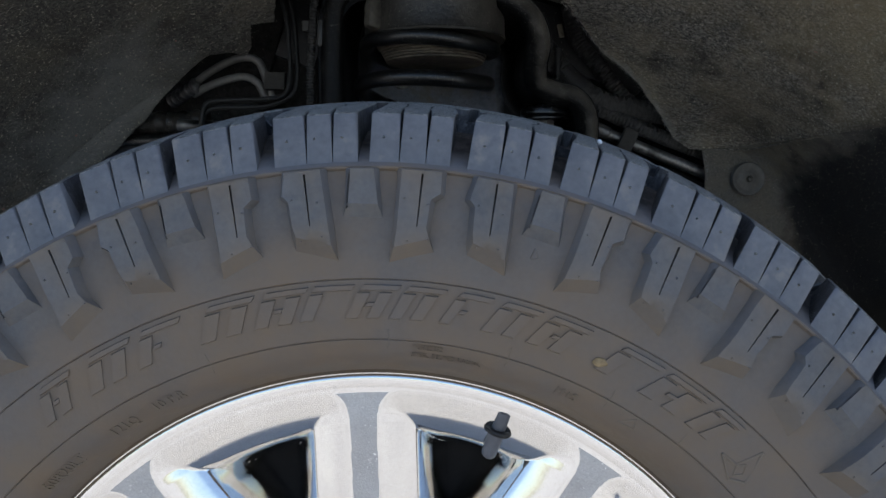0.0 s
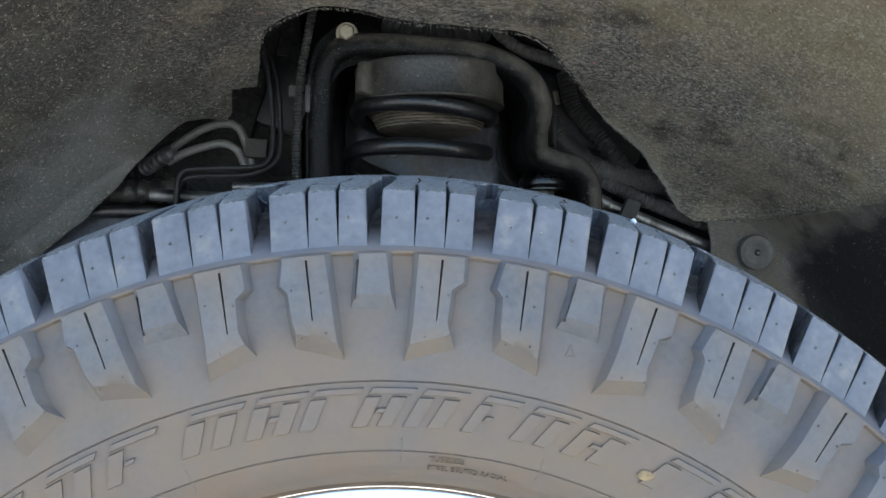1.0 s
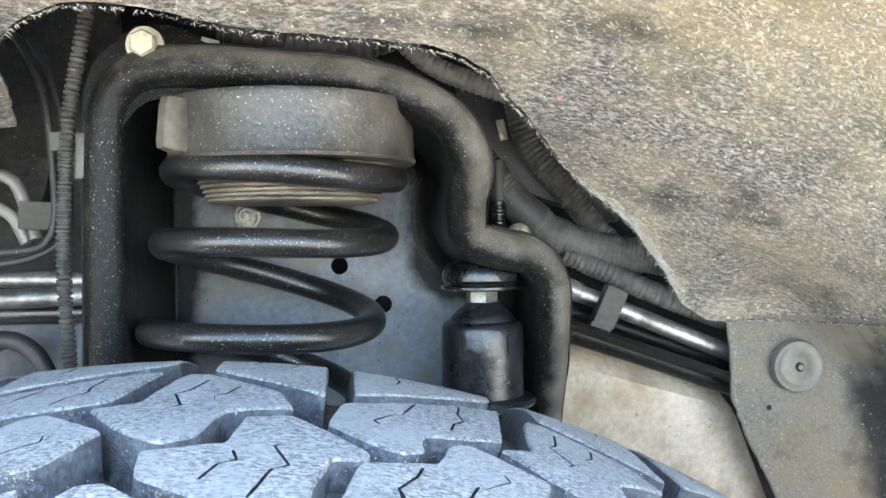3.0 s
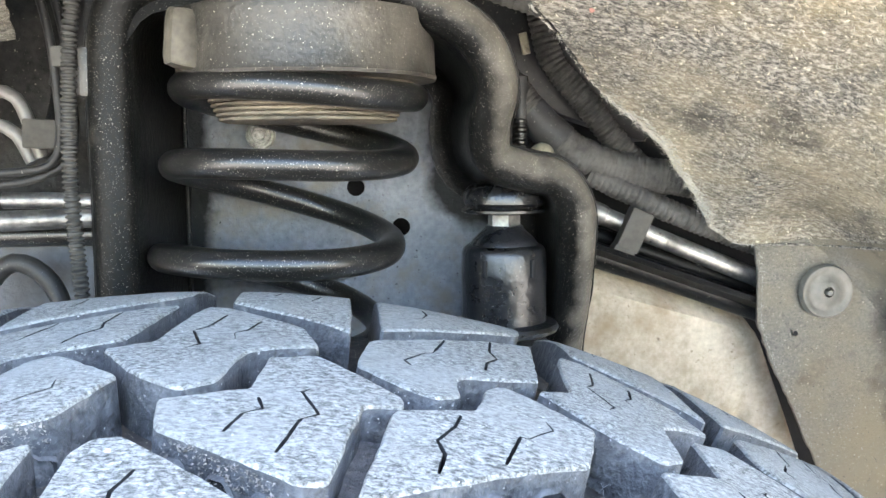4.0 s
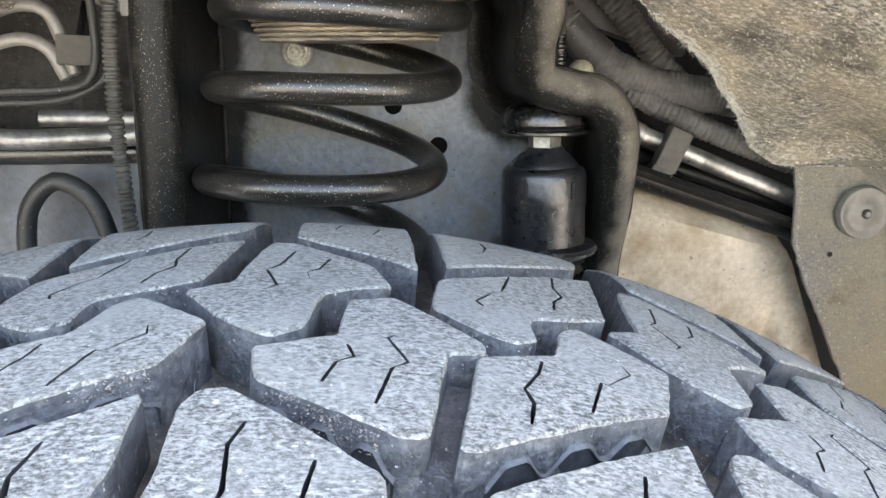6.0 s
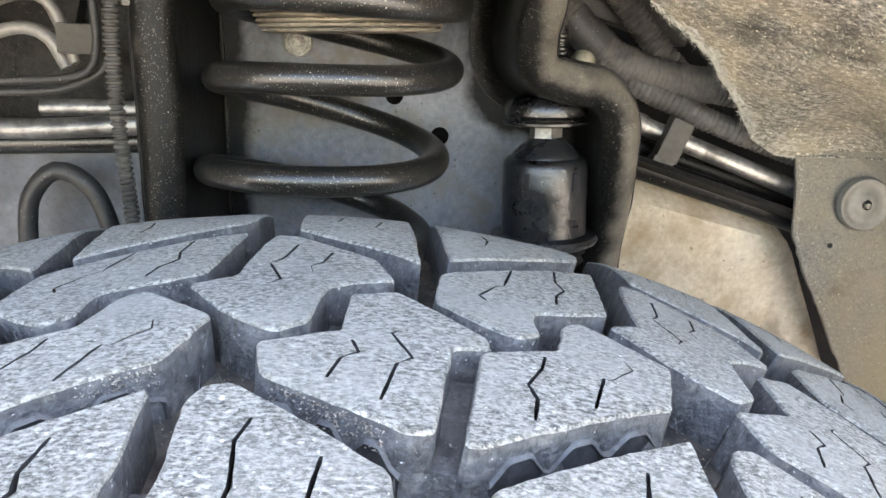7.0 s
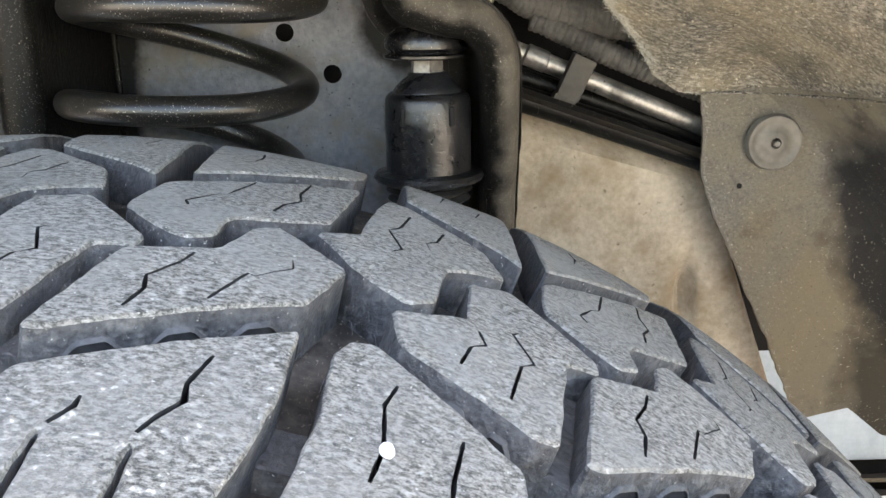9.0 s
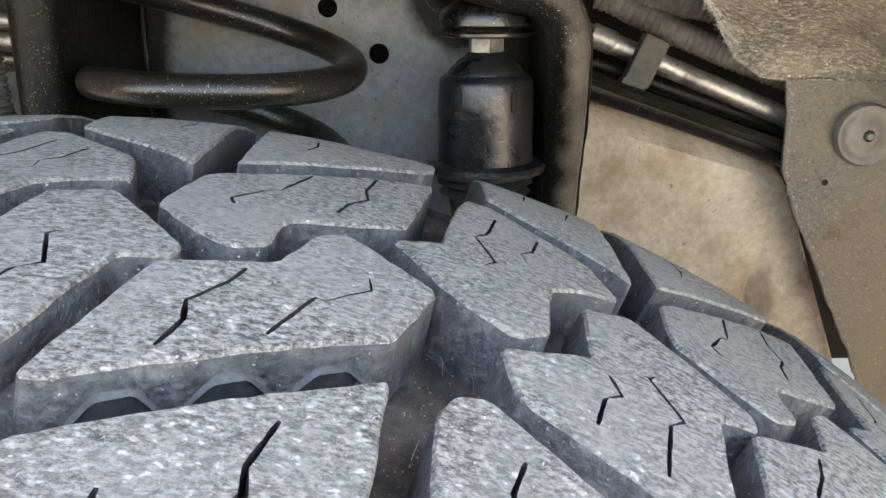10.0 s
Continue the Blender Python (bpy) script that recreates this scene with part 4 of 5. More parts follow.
def build_liner():
    liner = thing("fender_liner", "dusty grey felt wheel-arch liner with a torn opening", "liner")
    wide = 0.0101
    rim = [(-78 * wide, 0.0), (80 * wide, 0.0), (80 * wide, ALONG[-1]), (-78 * wide, ALONG[-1])]
    rim = resample(rim, 0.02, 0.0)
    # the opening reaches down to the lower border, so that the liner is an arch
    hole = [(66.2 * wide, -0.01)] + [(a * wide, run(r)) for a, r in OPENING] + [(-56 * wide, -0.01)]
    rng = random.Random(3)
    hole = resample(hole, 0.006, 0.0, 0.0007, rng)
    extra = [(-77.5 * wide + i * 0.011 + rng.uniform(-1, 1) * 0.002, 0.01 + j * 0.011 + rng.uniform(-1, 1) * 0.002) for i in range(144) for j in range(int(ALONG[-1] / 0.011))]
    low = ALONG[0] + 0.12
    foot = [(66.5, 0.4664), (67.3, 0.5055), (70.9, 0.5243), (75, 0.56), (79, 0.62)]
    rim = resample([(-78 * wide, low), (66.5 * wide, low), *[(a * wide, run(r)) for a, r in foot], (80 * wide, ALONG[-1]), (-78 * wide, ALONG[-1])], 0.02, 0.0)
    pts, tris = fill(rim, [hole], [p for p in extra if p[1] > low + 0.004])
    bm = bmesh.new()
    vs = [bm.verts.new(liner_at(u / wide, s)) for u, s in pts]
    for f in tris:
        bm.faces.new([vs[i] for i in f])
    loose = [v for v in bm.verts if not v.link_faces]
    bmesh.ops.delete(bm, geom=loose, context="VERTS")
    bmesh.ops.solidify(bm, geom=bm.faces[:], thickness=0.003)
    low_side = Vector((0.083, 0, -1)).normalized()
    bmesh.ops.bisect_plane(bm, geom=bm.verts[:] + bm.edges[:] + bm.faces[:], plane_co=(0.294, 0.95, 0.856), plane_no=low_side)
    for f in bm.faces:
        q = f.calc_center_median()
        f.material_index = int(q.x > 0.28 and (q - Vector((0.294, 0.95, 0.856))).dot(low_side) > 0)
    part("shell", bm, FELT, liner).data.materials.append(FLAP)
    # torn white fibres along the cut edge
    bm = bmesh.new()
    edge = [(a, r) for a, r in OPENING if a > -12]
    for (a0, r0), (a1, r1) in zip(edge, edge[1:]):
        torn = 22 <= a0 <= 35
        for _ in range(260 if torn else 34):
            t = rng.random()
            a, s = a0 + (a1 - a0) * t, run(r0 + (r1 - r0) * t)
            reach = rng.uniform(0.001, 0.0065 if torn else 0.0035)
            p = liner_at(a, s + abs(rng.gauss(0, 0.0042)) if torn else s + rng.uniform(0, 0.002), 0.0034) - Vector((0, 0.0008, 0))
            q = p + Vector((rng.uniform(-1, 1), rng.uniform(-1, 0.3), rng.uniform(-1, 0.2))) * reach
            w = Vector((0.00022, 0, 0.00022))
            bm.faces.new([bm.verts.new(v) for v in (p - w, p + w, q)])
    part("frayed_edge", bm, FRAY, liner, "pale frayed fibres")
    # loose fibres lying on the felt
    for shade, count in ((FIBRE, 10500), (FIBRE_DARK, 7000), (FIBRE_TAN, 5500)):
        bm = bmesh.new()
        while len(bm.faces) < count * 2:
            a, q = rng.uniform(-60, 62), rng.uniform(low + 0.01, ALONG[-1] - 0.01)
            if shade is FIBRE_TAN and rng.random() < 0.3:
                ta, tr = rng.choice(TUFTS)
                a, q = ta + rng.gauss(0, 1.6), min(run(tr) + rng.gauss(0, 0.012), ALONG[-1] - 0.004)
            if inside((a * wide, q), hole) or ((a - 49) / 13) ** 2 + ((q - run(0.575)) / 0.09) ** 2 < rng.uniform(0.3, 1.6):
                continue
            back = 0.4 if a > 36 else 1.0
            hay = 1.15 if q > run(0.622) else 1.0
            turn, long = rng.uniform(-0.9, 0.9) + (1.57 if rng.random() < 0.25 else 0), back * rng.uniform(0.0012, 0.0045) * (3.0 if rng.random() < 0.03 else 1)
            bend, thick = rng.uniform(-0.6, 0.6), hay * rng.uniform(0.00008, 0.00018) * (0.7 if a > 36 else 1)
            row = []
            for k in range(3):
                u, v = a * wide, q
                for m in range(k):
                    w = turn + bend * m
                    u, v = u + math.cos(w) * long / 2, v + math.sin(w) * long / 2
                across = turn + bend * min(k, 1) + 1.5708
                du, dv = math.cos(across) * thick * (1.0, 1.1, 0.5)[k], math.sin(across) * thick * (1.0, 1.1, 0.5)[k]
                lift = (0.0036, 0.0046, 0.0036)[k]
                row.append([bm.verts.new(liner_at((u + g * du) / wide, min(v + g * dv, ALONG[-1]), lift)) for g in (-1, 1)])
            for p, r in zip(row, row[1:]):
                bm.faces.new((p[0], p[1], r[1], r[0]))
        tagged(part("lint", bm, shade, liner), kind="stuff")
    part("seam", tube([liner_at(a, run(r), 0.0032) for a, r in ((37.9, 0.5492), (39.6, 0.564), (41.3, 0.578), (41.9, 0.584), (42.6, 0.595), (43.3, 0.604))], 0.0009, sides=8, wobble=0.0007), FELT, liner, "pale folded seam")
    # the push rivet with its wide washer, and two small holes
    centre = Vector((0.3435, 0.9515, 0.8225))
    rivet = part("push_rivet", lathe([(-0.001, 0.0034), (-0.0046, 0.0036), (-0.0049, 0.0048), (-0.0036, 0.0080), (-0.0024, 0.0115), (-0.0026, 0.0146), (-0.0036, 0.0164), (-0.0034, 0.0180), (-0.0016, 0.0190), (0.001, 0.0194)], "y", 40, centre=centre), CLEAR_WASHER, liner, "round grey plastic push rivet")
    part("rivet_well", lathe([(-0.001, 0.0), (-0.001, 0.0036)], "y", 20, centre=centre), DARK, rivet, "dark well round the pin")
    part("rivet_pin", lathe([(-0.0060, 0.0), (-0.0058, 0.0018), (-0.0050, 0.0024), (-0.001, 0.0025)], "y", 20, centre=centre + Vector((0.0006, 0, -0.0004))), CLEAR_WASHER, rivet)
    dimple = Vector((0.2655, 0.8965, 0.9005))
    part("rivet_slot", box((0.0042, 0.0016, 0.0015), dimple + Vector((0, -0.0002, 0)), (0, 4, 0), 0.0005), CLEAR_WASHER, liner, "pale rivet slot")
    # a flat near-black disc paints the shade of the hole
    for x, y, z, r in ((0.323, 0.9535, 0.7925, 0.0026),):
        part("hole", lathe([(-0.0012, 0.0), (-0.0012, r * 0.75)], "y", 12, centre=(x, y, z)), DARK, liner, "small dark hole")
    return liner


build_liner()

# ---- frame and spring tower behind the opening ----


GUSSET = [(-0.122, 0.985), (-0.120, 1.004), (-0.115, 1.019), (-0.101, 1.030), (-0.096, 1.037), (-0.081, 1.0395), (-0.067, 1.039), (-0.060, 1.032), (-0.047, 1.026), (-0.035, 1.023), (-0.02, 1.016), (-0.05, 1.005), (-0.09, 0.995), (-0.105, 0.975)]

TOWER_PATH = [(-0.113, 0.850, 0.70), (-0.113, 0.850, 0.80), (-0.112, 0.850, 0.90), (-0.1115, 0.850, 0.965), (-0.106, 0.848, 0.998), (-0.088, 0.845, 1.0135), (-0.055, 0.843, 1.0155), (-0.01, 0.843, 1.0125), (0.03, 0.843, 1.009), (0.062, 0.843, 0.999),
              (0.086, 0.846, 0.983), (0.0965, 0.852, 0.960), (0.094, 0.862, 0.937), (0.0985, 0.872, 0.918), (0.118, 0.880, 0.9105), (0.138, 0.885, 0.9055), (0.1505, 0.888, 0.889), (0.153, 0.894, 0.865), (0.1545, 0.912, 0.825), (0.1555, 0.935, 0.785), (0.156, 0.95, 0.70)]


def build_tower():
    tower = thing("spring_tower", "black dusty stamped steel spring tower on the frame", "spring tower")
    line = curve_points(TOWER_PATH, 0.004)
    bm = bmesh.new()
    rows = []
    for i, q in enumerate(line):
        way = line[min(i + 1, len(line) - 1)] - line[max(i - 1, 0)]
        out = Vector((-way.z, 0, way.x)).normalized()
        wide = 0.0122
        cross = [(wide, 0.06), (wide, 0.012)] + [(wide * math.cos(t), 0.0105 - 0.0105 * math.sin(t)) for t in (math.pi * k / 10 for k in range(11))]
        deep = max(0.966 - q.y, 0.036)
        turn = 0.0025 + 0.0115 * ease(q.x, -0.1, -0.04)
        cross += [(-wide - 0.0005, deep * 0.3), (-wide - 0.002, deep - turn)]
        cross += [(-wide - 0.002 - turn * (1 - math.cos(t)), deep - turn + turn * math.sin(t)) for t in (math.pi / 2 * k / 10 for k in range(1, 11))] + [(-wide - turn - 0.003, deep + 0.006)]
        rows.append([bm.verts.new(q + out * n + Vector((0, d, 0))) for n, d in cross])
    for a, b in zip(rows, rows[1:]):
        for k in range(len(a) - 1):
            f = bm.faces.new((a[k], a[k + 1], b[k + 1], b[k]))
            f.smooth = True
    shell = part("rolled_rim", bm, TOWER_BLACK, tower)
    # dust on the outer half of the rolled edge, which also paints its lit side
    lying = shell.data.attributes.new("dust_shade", "FLOAT", "POINT")
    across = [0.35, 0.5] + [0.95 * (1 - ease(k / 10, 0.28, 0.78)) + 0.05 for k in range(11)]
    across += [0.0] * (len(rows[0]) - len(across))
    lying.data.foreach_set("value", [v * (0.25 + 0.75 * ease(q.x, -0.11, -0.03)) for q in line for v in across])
    # the gusset that carries the yellow bolt
    pts, tris = fill(resample(GUSSET, 0.008, 0.004))
    bm = bmesh.new()
    vs = [bm.verts.new((x, 0.8535 + 0.05 * max(0.0, z - 1.03) + 0.0012 * noise.noise(Vector((x * 50, z * 50, 4))), z)) for x, z in pts]
    for f in tris:
        bm.faces.new([vs[i] for i in f])
    bmesh.ops.solidify(bm, geom=bm.faces[:], thickness=0.004)
    part("gusset", bm, TOWER_BLACK, tower)
    bm = lathe([(0.0, 0.0), (0.0, 0.0066), (0.0012, 0.0078), (0.008, 0.0082)], "y", 6, centre=(-0.0865, 0.844, 1.027))
    lathe([(0.008, 0.0), (0.007, 0.0102), (0.011, 0.0105)], "y", 28, bm, centre=(-0.0865, 0.844, 1.027))
    part("bolt", bm, BOLT, tower, "dull yellow hexagon bolt")
    lip = []
    for i, q in enumerate(line):
        way = line[min(i + 1, len(line) - 1)] - line[max(i - 1, 0)]
        lip.append(q + Vector((-way.z, 0, way.x)).normalized() * (0.0128 + 0.0005 * noise.noise(q * 90)) + Vector((0, 0.013, 0)))
    part("flange_lip", tube(lip[::2], 0.0013, sides=6, wobble=0.0004), TOWER_BLACK, tower, "rough raw flange edge")
    # small tab on the left leg
    part("tab", box((0.007, 0.012, 0.026), (-0.1225, 0.860, 0.966), bevel=0.002), PERCH, tower, "dusty welded tab")
    return tower


build_tower()


def build_frame():
    rail = thing("frame_rail", "grey wax-coated chassis rail behind the spring", "chassis rail", kind="structure")
    holes = [[(0.046 + 0.0062 * math.cos(t), 0.871 + 0.0062 * math.sin(t)) for t in (k * math.pi / 10 for k in range(20))],
             [(0.0155 + 0.006 * math.cos(t), 0.8985 + 0.006 * math.sin(t)) for t in (k * math.pi / 10 for k in range(20))]]
    pts, tris = fill(resample([(-0.128, 0.60), (0.160, 0.60), (0.150, 0.885), (0.10, 0.915), (0.094, 0.965), (0.06, 1.003), (-0.09, 1.01), (-0.128, 0.97)], 0.02, 0.0), holes, [(-0.125 + 0.0065 * i, 0.61 + 0.0065 * k) for i in range(43) for k in range(61)])
    bm = bmesh.new()
    vs = [bm.verts.new((x, 0.968 + 0.002 * noise.noise(Vector((x * 14, z * 14, 0))), z)) for x, z in pts]
    for f in tris:
        bm.faces.new([vs[i] for i in f])
    bmesh.ops.solidify(bm, geom=bm.faces[:], thickness=0.004)
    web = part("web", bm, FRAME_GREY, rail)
    # soft shade beside the tower, painted black on the web and fading with distance
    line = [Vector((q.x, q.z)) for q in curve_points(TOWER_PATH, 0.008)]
    lying = web.data.attributes.new("dust_shade", "FLOAT", "POINT")
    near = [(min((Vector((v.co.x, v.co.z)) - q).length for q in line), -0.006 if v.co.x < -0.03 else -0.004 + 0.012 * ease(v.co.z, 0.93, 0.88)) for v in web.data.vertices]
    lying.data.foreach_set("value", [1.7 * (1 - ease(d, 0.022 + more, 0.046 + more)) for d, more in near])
    bm = lathe([(-0.0015, 0.0), (-0.0015, 0.0032), (0.001, 0.0038), (0.001, 0.0050), (-0.0005, 0.0056), (0.0, 0.0068), (0.0022, 0.0074), (0.0018, 0.0088), (0.006, 0.0100)], "y", 24, centre=(-0.047, 0.960, 0.934))
    part("round_bolt", bm, NUT, rail, "pale corroded bolt head")
    return rail


build_frame()


def build_cream():
    bm = bmesh.new()
    rows = []
    for j in range(40):
        row = []
        for i in range(120):
            x = 0.150 + 0.275 * i / 119
            z = 0.56 + (0.305 - 0.335 * max(0.0, x - 0.165)) * j / 39
            rear = max(0.0, x - (0.300 + 0.37 * (0.81 - z)) - 0.007)
            top = max(0.0, z - (0.8390 - 0.345 * (x - 0.206)) + 0.024)
            y = 1.002 + 7.0 * rear * rear / (rear + 0.010) + 2.4 * top * top / (top + 0.010) + 0.022 * math.exp(-((x - 0.307) / 0.007) ** 2 - ((z - 0.694) / 0.022) ** 2)
            row.append(bm.verts.new((x, y + 0.0015 * noise.noise(Vector((x * 20, z * 20, 2))), z)))
        rows.append(row)
    for a, b in zip(rows, rows[1:]):
        for k in range(119):
            bm.faces.new((a[k], a[k + 1], b[k + 1], b[k]))
    bmesh.ops.solidify(bm, geom=bm.faces[:], thickness=-0.004)
    solo("frame_side_panel", bm, CREAM, "dust-coated cream frame side panel behind the wheel", "frame panel", kind="structure")
    bm = tube([(0.165, 0.993, 0.8535), (0.24, 0.993, 0.829), (0.33, 0.993, 0.797), (0.42, 0.993, 0.764)], 0.0095)
    tube([(0.165, 1.004, 0.868), (0.24, 1.004, 0.843), (0.33, 1.004, 0.811), (0.42, 1.004, 0.779)], 0.0065, bm)
    shelf = [[bm.verts.new((0.165 + 0.255 * k / 12, y, 0.8555 + up - 0.351 * 0.255 * k / 12)) for k in range(13)] for y, up in ((0.962, 0.0085), (0.964, 0.0045), (0.993, -0.003), (0.993, 0.004))]
    for p, q in zip(shelf, shelf[1:] + shelf[:1]):
        for k in range(12):
            bm.faces.new((p[k], p[k + 1], q[k + 1], q[k]))
    solo("frame_lip", bm, CLEAN_BLACK, "black rolled upper lip of the frame panel", "frame lip", kind="structure")


build_cream()


def build_spring():
    spring = thing("coil_spring", "black dusty suspension coil spring under its rubber isolator", "coil spring")
    start, rad, wire = Vector((-0.0193, 0.885, 0.917)), 0.0645, 0.0080
    down = Vector((-0.16, 0, -0.987)).normalized()
    right = Vector((0.987, 0, -0.16)).normalized()
    pts = []
    for k in range(-26, 90):
        t = k / 20
        far = 0.0516 * t if t > -0.35 else float(np.interp(t, [-1.4, -1.25, -1.0, -0.75, -0.6, -0.35], [-0.0485, -0.0478, -0.0395, -0.0305, -0.0262, -0.01806]))
        a = 2 * math.pi * t
        pts.append(start + down * far - rad * (math.sin(a) * right + math.cos(a) * Vector((0, 1, 0))))
    part("coil", tube(pts, wire, sides=18, step=0.004), BLACK, spring)
    return spring


build_spring()


def build_perch():
    perch = thing("spring_perch", "black upper spring cup with a dusty rubber isolator ring", "spring seat")
    c = (-0.0085, 0.885, 0)
    part("cup", lathe([(0.996, 0.0), (0.996, 0.060), (0.9955, 0.068), (0.997, 0.0705), (0.9985, 0.0712), (0.9982, 0.0726), (0.9955, 0.0732), (0.991, 0.0722), (0.982, 0.0722), (0.967, 0.0726), (0.9648, 0.0735), (0.9630, 0.0728), (0.9625, 0.0700), (0.963, 0.050)], "z", 96, centre=c), PERCH, perch)
    ribs = [(0.962, 0.0600), (0.9575, 0.0606), (0.9550, 0.0600), (0.9540, 0.0570)]
    for k in range(5):
        ribs += [(0.9530 - 0.0026 * k, 0.0546 - 0.0014 * k), (0.9522 - 0.0026 * k, 0.0562 - 0.0014 * k), (0.9510 - 0.0026 * k, 0.0560 - 0.0014 * k)]
    bm = lathe(ribs + [(0.9395, 0.0460), (0.939, 0.0)], "z", 72, centre=c)
    part("isolator", bm, ISOLATOR, perch, "tan dusty ribbed rubber isolator")
    part("stop_tab", box((0.021, 0.012, 0.031), (-0.0665, 0.8375, 0.981), (0, 6, 38), 0.0058), PALE_TAB, perch, "pale dusty stop tab")
    return perch


build_perch()


def build_bump_stop():
    stop = thing("bump_stop", "black cylindrical bump stop hanging under the frame bracket", "bump stop")
    c = (0.1095, 0.917, 0)
    part("top_washer", lathe([(0.9035, 0.0), (0.9035, 0.014), (0.9022, 0.0195), (0.8992, 0.0238), (0.8950, 0.0258), (0.8905, 0.0258), (0.8885, 0.0240), (0.8875, 0.0245), (0.8865, 0.0268), (0.8850, 0.0268), (0.884, 0.0245), (0.884, 0.0)], "z", 48, centre=c), WASHER, stop)
    part("nut", lathe([(0.885, 0.0), (0.885, 0.0104), (0.8725, 0.0104), (0.8725, 0.0)], "z", 6, centre=c, start=-22), STEEL, stop, "bright steel nut")
    part("neck", lathe([(0.876, 0.0), (0.876, 0.0115), (0.8735, 0.0128), (0.868, 0.0190), (0.8645, 0.0215), (0.862, 0.022)], "z", 40, centre=c), GLOSS, stop)
    part("cylinder", lathe([(0.8640, 0.0), (0.8640, 0.0222), (0.8632, 0.0240), (0.8615, 0.0258), (0.8585, 0.0268), (0.842, 0.0272), (0.838, 0.0268), (0.8155, 0.0270), (0.8140, 0.0335), (0.8115, 0.0350), (0.8095, 0.0340), (0.807, 0.0290), (0.804, 0.0)], "z", 48, centre=c), GLOSS, stop)
    # near-black boxes set into the cylinder paint its shaded slots
    part("window", box((0.0034, 0.003, 0.0115), (0.1235, 0.8938, 0.851), (0, 0, 31), 0.0012), DARK, stop)
    part("window", box((0.0028, 0.003, 0.011), (0.0945, 0.8948, 0.851), (0, 0, -34), 0.0008), DARK, stop)
    bm = lathe([(0.806, 0.022), (0.803, 0.0275), (0.800, 0.022), (0.797, 0.0265), (0.794, 0.021), (0.78, 0.019), (0.70, 0.018)], "z", 40, centre=c)
    part("boot", bm, HOSE, stop, "ribbed rubber boot")
    return stop


build_bump_stop()

# ---- rods, pipes, hoses ----
rod = thing("steel_rod", "bare bright steel rod with a grey clip", "rod")
part("bar", tube([(0.165, 0.985, 0.886), (0.21, 0.985, 0.868), (0.26, 0.985, 0.8475), (0.34, 0.985, 0.8145), (0.42, 0.985, 0.78)], 0.0066, sides=20), STEEL, rod)
part("clip", box((0.0165, 0.013, 0.030), (0.2115, 0.975, 0.8655), (0, 24, 0), 0.0015), TAG, rod, "dusty grey clip block")
part("clip_foot", box((0.016, 0.012, 0.006), (0.2035, 0.9745, 0.8505), (0, 24, 0), 0.001), TAG, rod)
part("collar", tube([(0.178, 0.982, 0.8815), (0.192, 0.982, 0.8755)], 0.0075), DULL_STEEL, rod)

wrapped = thing("wrapped_hose", "dusty cloth-wrapped hose behind the liner edge", "hose")
part("sleeve", tube([(0.115, 1.006, 0.985), (0.138, 1.004, 0.955), (0.165, 1.0, 0.928), (0.20, 1.0, 0.911), (0.262, 0.995, 0.899), (0.33, 0.99, 0.892)], 0.0125, rib=0.0003, pitch=0.0036, wobble=0.0011), SLEEVE, wrapped)
part("tape_wrap", tube([(0.142, 1.0038, 0.950), (0.153, 1.002, 0.9385), (0.165, 1.0, 0.928)], 0.0134, wobble=0.0006), HOSE, wrapped, "dark tape wound round the sleeve")
solo("harness_hose", tube([(0.150, 1.02, 1.03), (0.160, 1.018, 0.99), (0.185, 1.014, 0.958), (0.214, 1.012, 0.922), (0.245, 1.01, 0.89)], 0.0095, rib=0.0005, pitch=0.0044, wobble=0.0008), SLEEVE, "ribbed harness conduit behind the spring tower", "hose")
solo("lower_hose", tube([(0.185, 1.0, 0.905), (0.21, 0.996, 0.8935), (0.24, 0.993, 0.879), (0.285, 0.988, 0.861), (0.34, 0.985, 0.842)], 0.0085, rib=0.0004, pitch=0.0042, wobble=0.0006), SLEEVE, "ribbed dusty conduit above the steel rod", "hose")
solo("upper_conduit", tube([(0.050, 0.868, 1.045), (0.062, 0.868, 1.030), (0.082, 0.868, 1.0165), (0.120, 0.866, 1.0035), (0.16, 0.87, 0.995)], 0.0062, rib=0.0003, pitch=0.004), CONVOLUTE, "grey conduit over the spring tower", "hose")
solo("draped_cloth", tube([(-0.05, 0.915, 1.055), (-0.02, 0.91, 1.042), (0.012, 0.908, 1.040), (0.05, 0.91, 1.052)], 0.016, rib=0.0006, pitch=0.006, wobble=0.003), HOSE, "dark pleated sleeve under the liner edge", "sleeve")
stud = thing("threaded_stud", "black capped threaded stud beside the tower", "stud")
part("cap", tube([(0.1335, 0.996, 0.975), (0.1335, 0.996, 0.945)], 0.0058), HOSE, stud)
part("thread", tube([(0.1335, 0.996, 0.947), (0.1335, 0.996, 0.920)], 0.0052, rib=0.0005, pitch=0.0030), BLACK, stud)
part("washer", tube([(0.1335, 0.990, 0.918), (0.152, 0.990, 0.912)], 0.006), BOLT, stud, "pale washer")
part("bolt_head", lathe([(-0.008, 0.0), (-0.0074, 0.0035), (-0.004, 0.0072), (0.0, 0.0088), (0.004, 0.0090)], "y", 24, centre=(0.1475, 0.985, 0.919)), BOLT, stud, "pale domed bolt head")
solo("white_tag", box((0.011, 0.003, 0.0042), (-0.0595, 0.90, 1.0395), (0, 14, 0), 0.0008), NYLON, "small white plastic tag behind the tower", "tag")
solo("white_clip", box((0.006, 0.004, 0.016), (0.141, 1.022, 1.001), (0, -12, 0), 0.001), BOLT, "small pale harness clip", "clip")

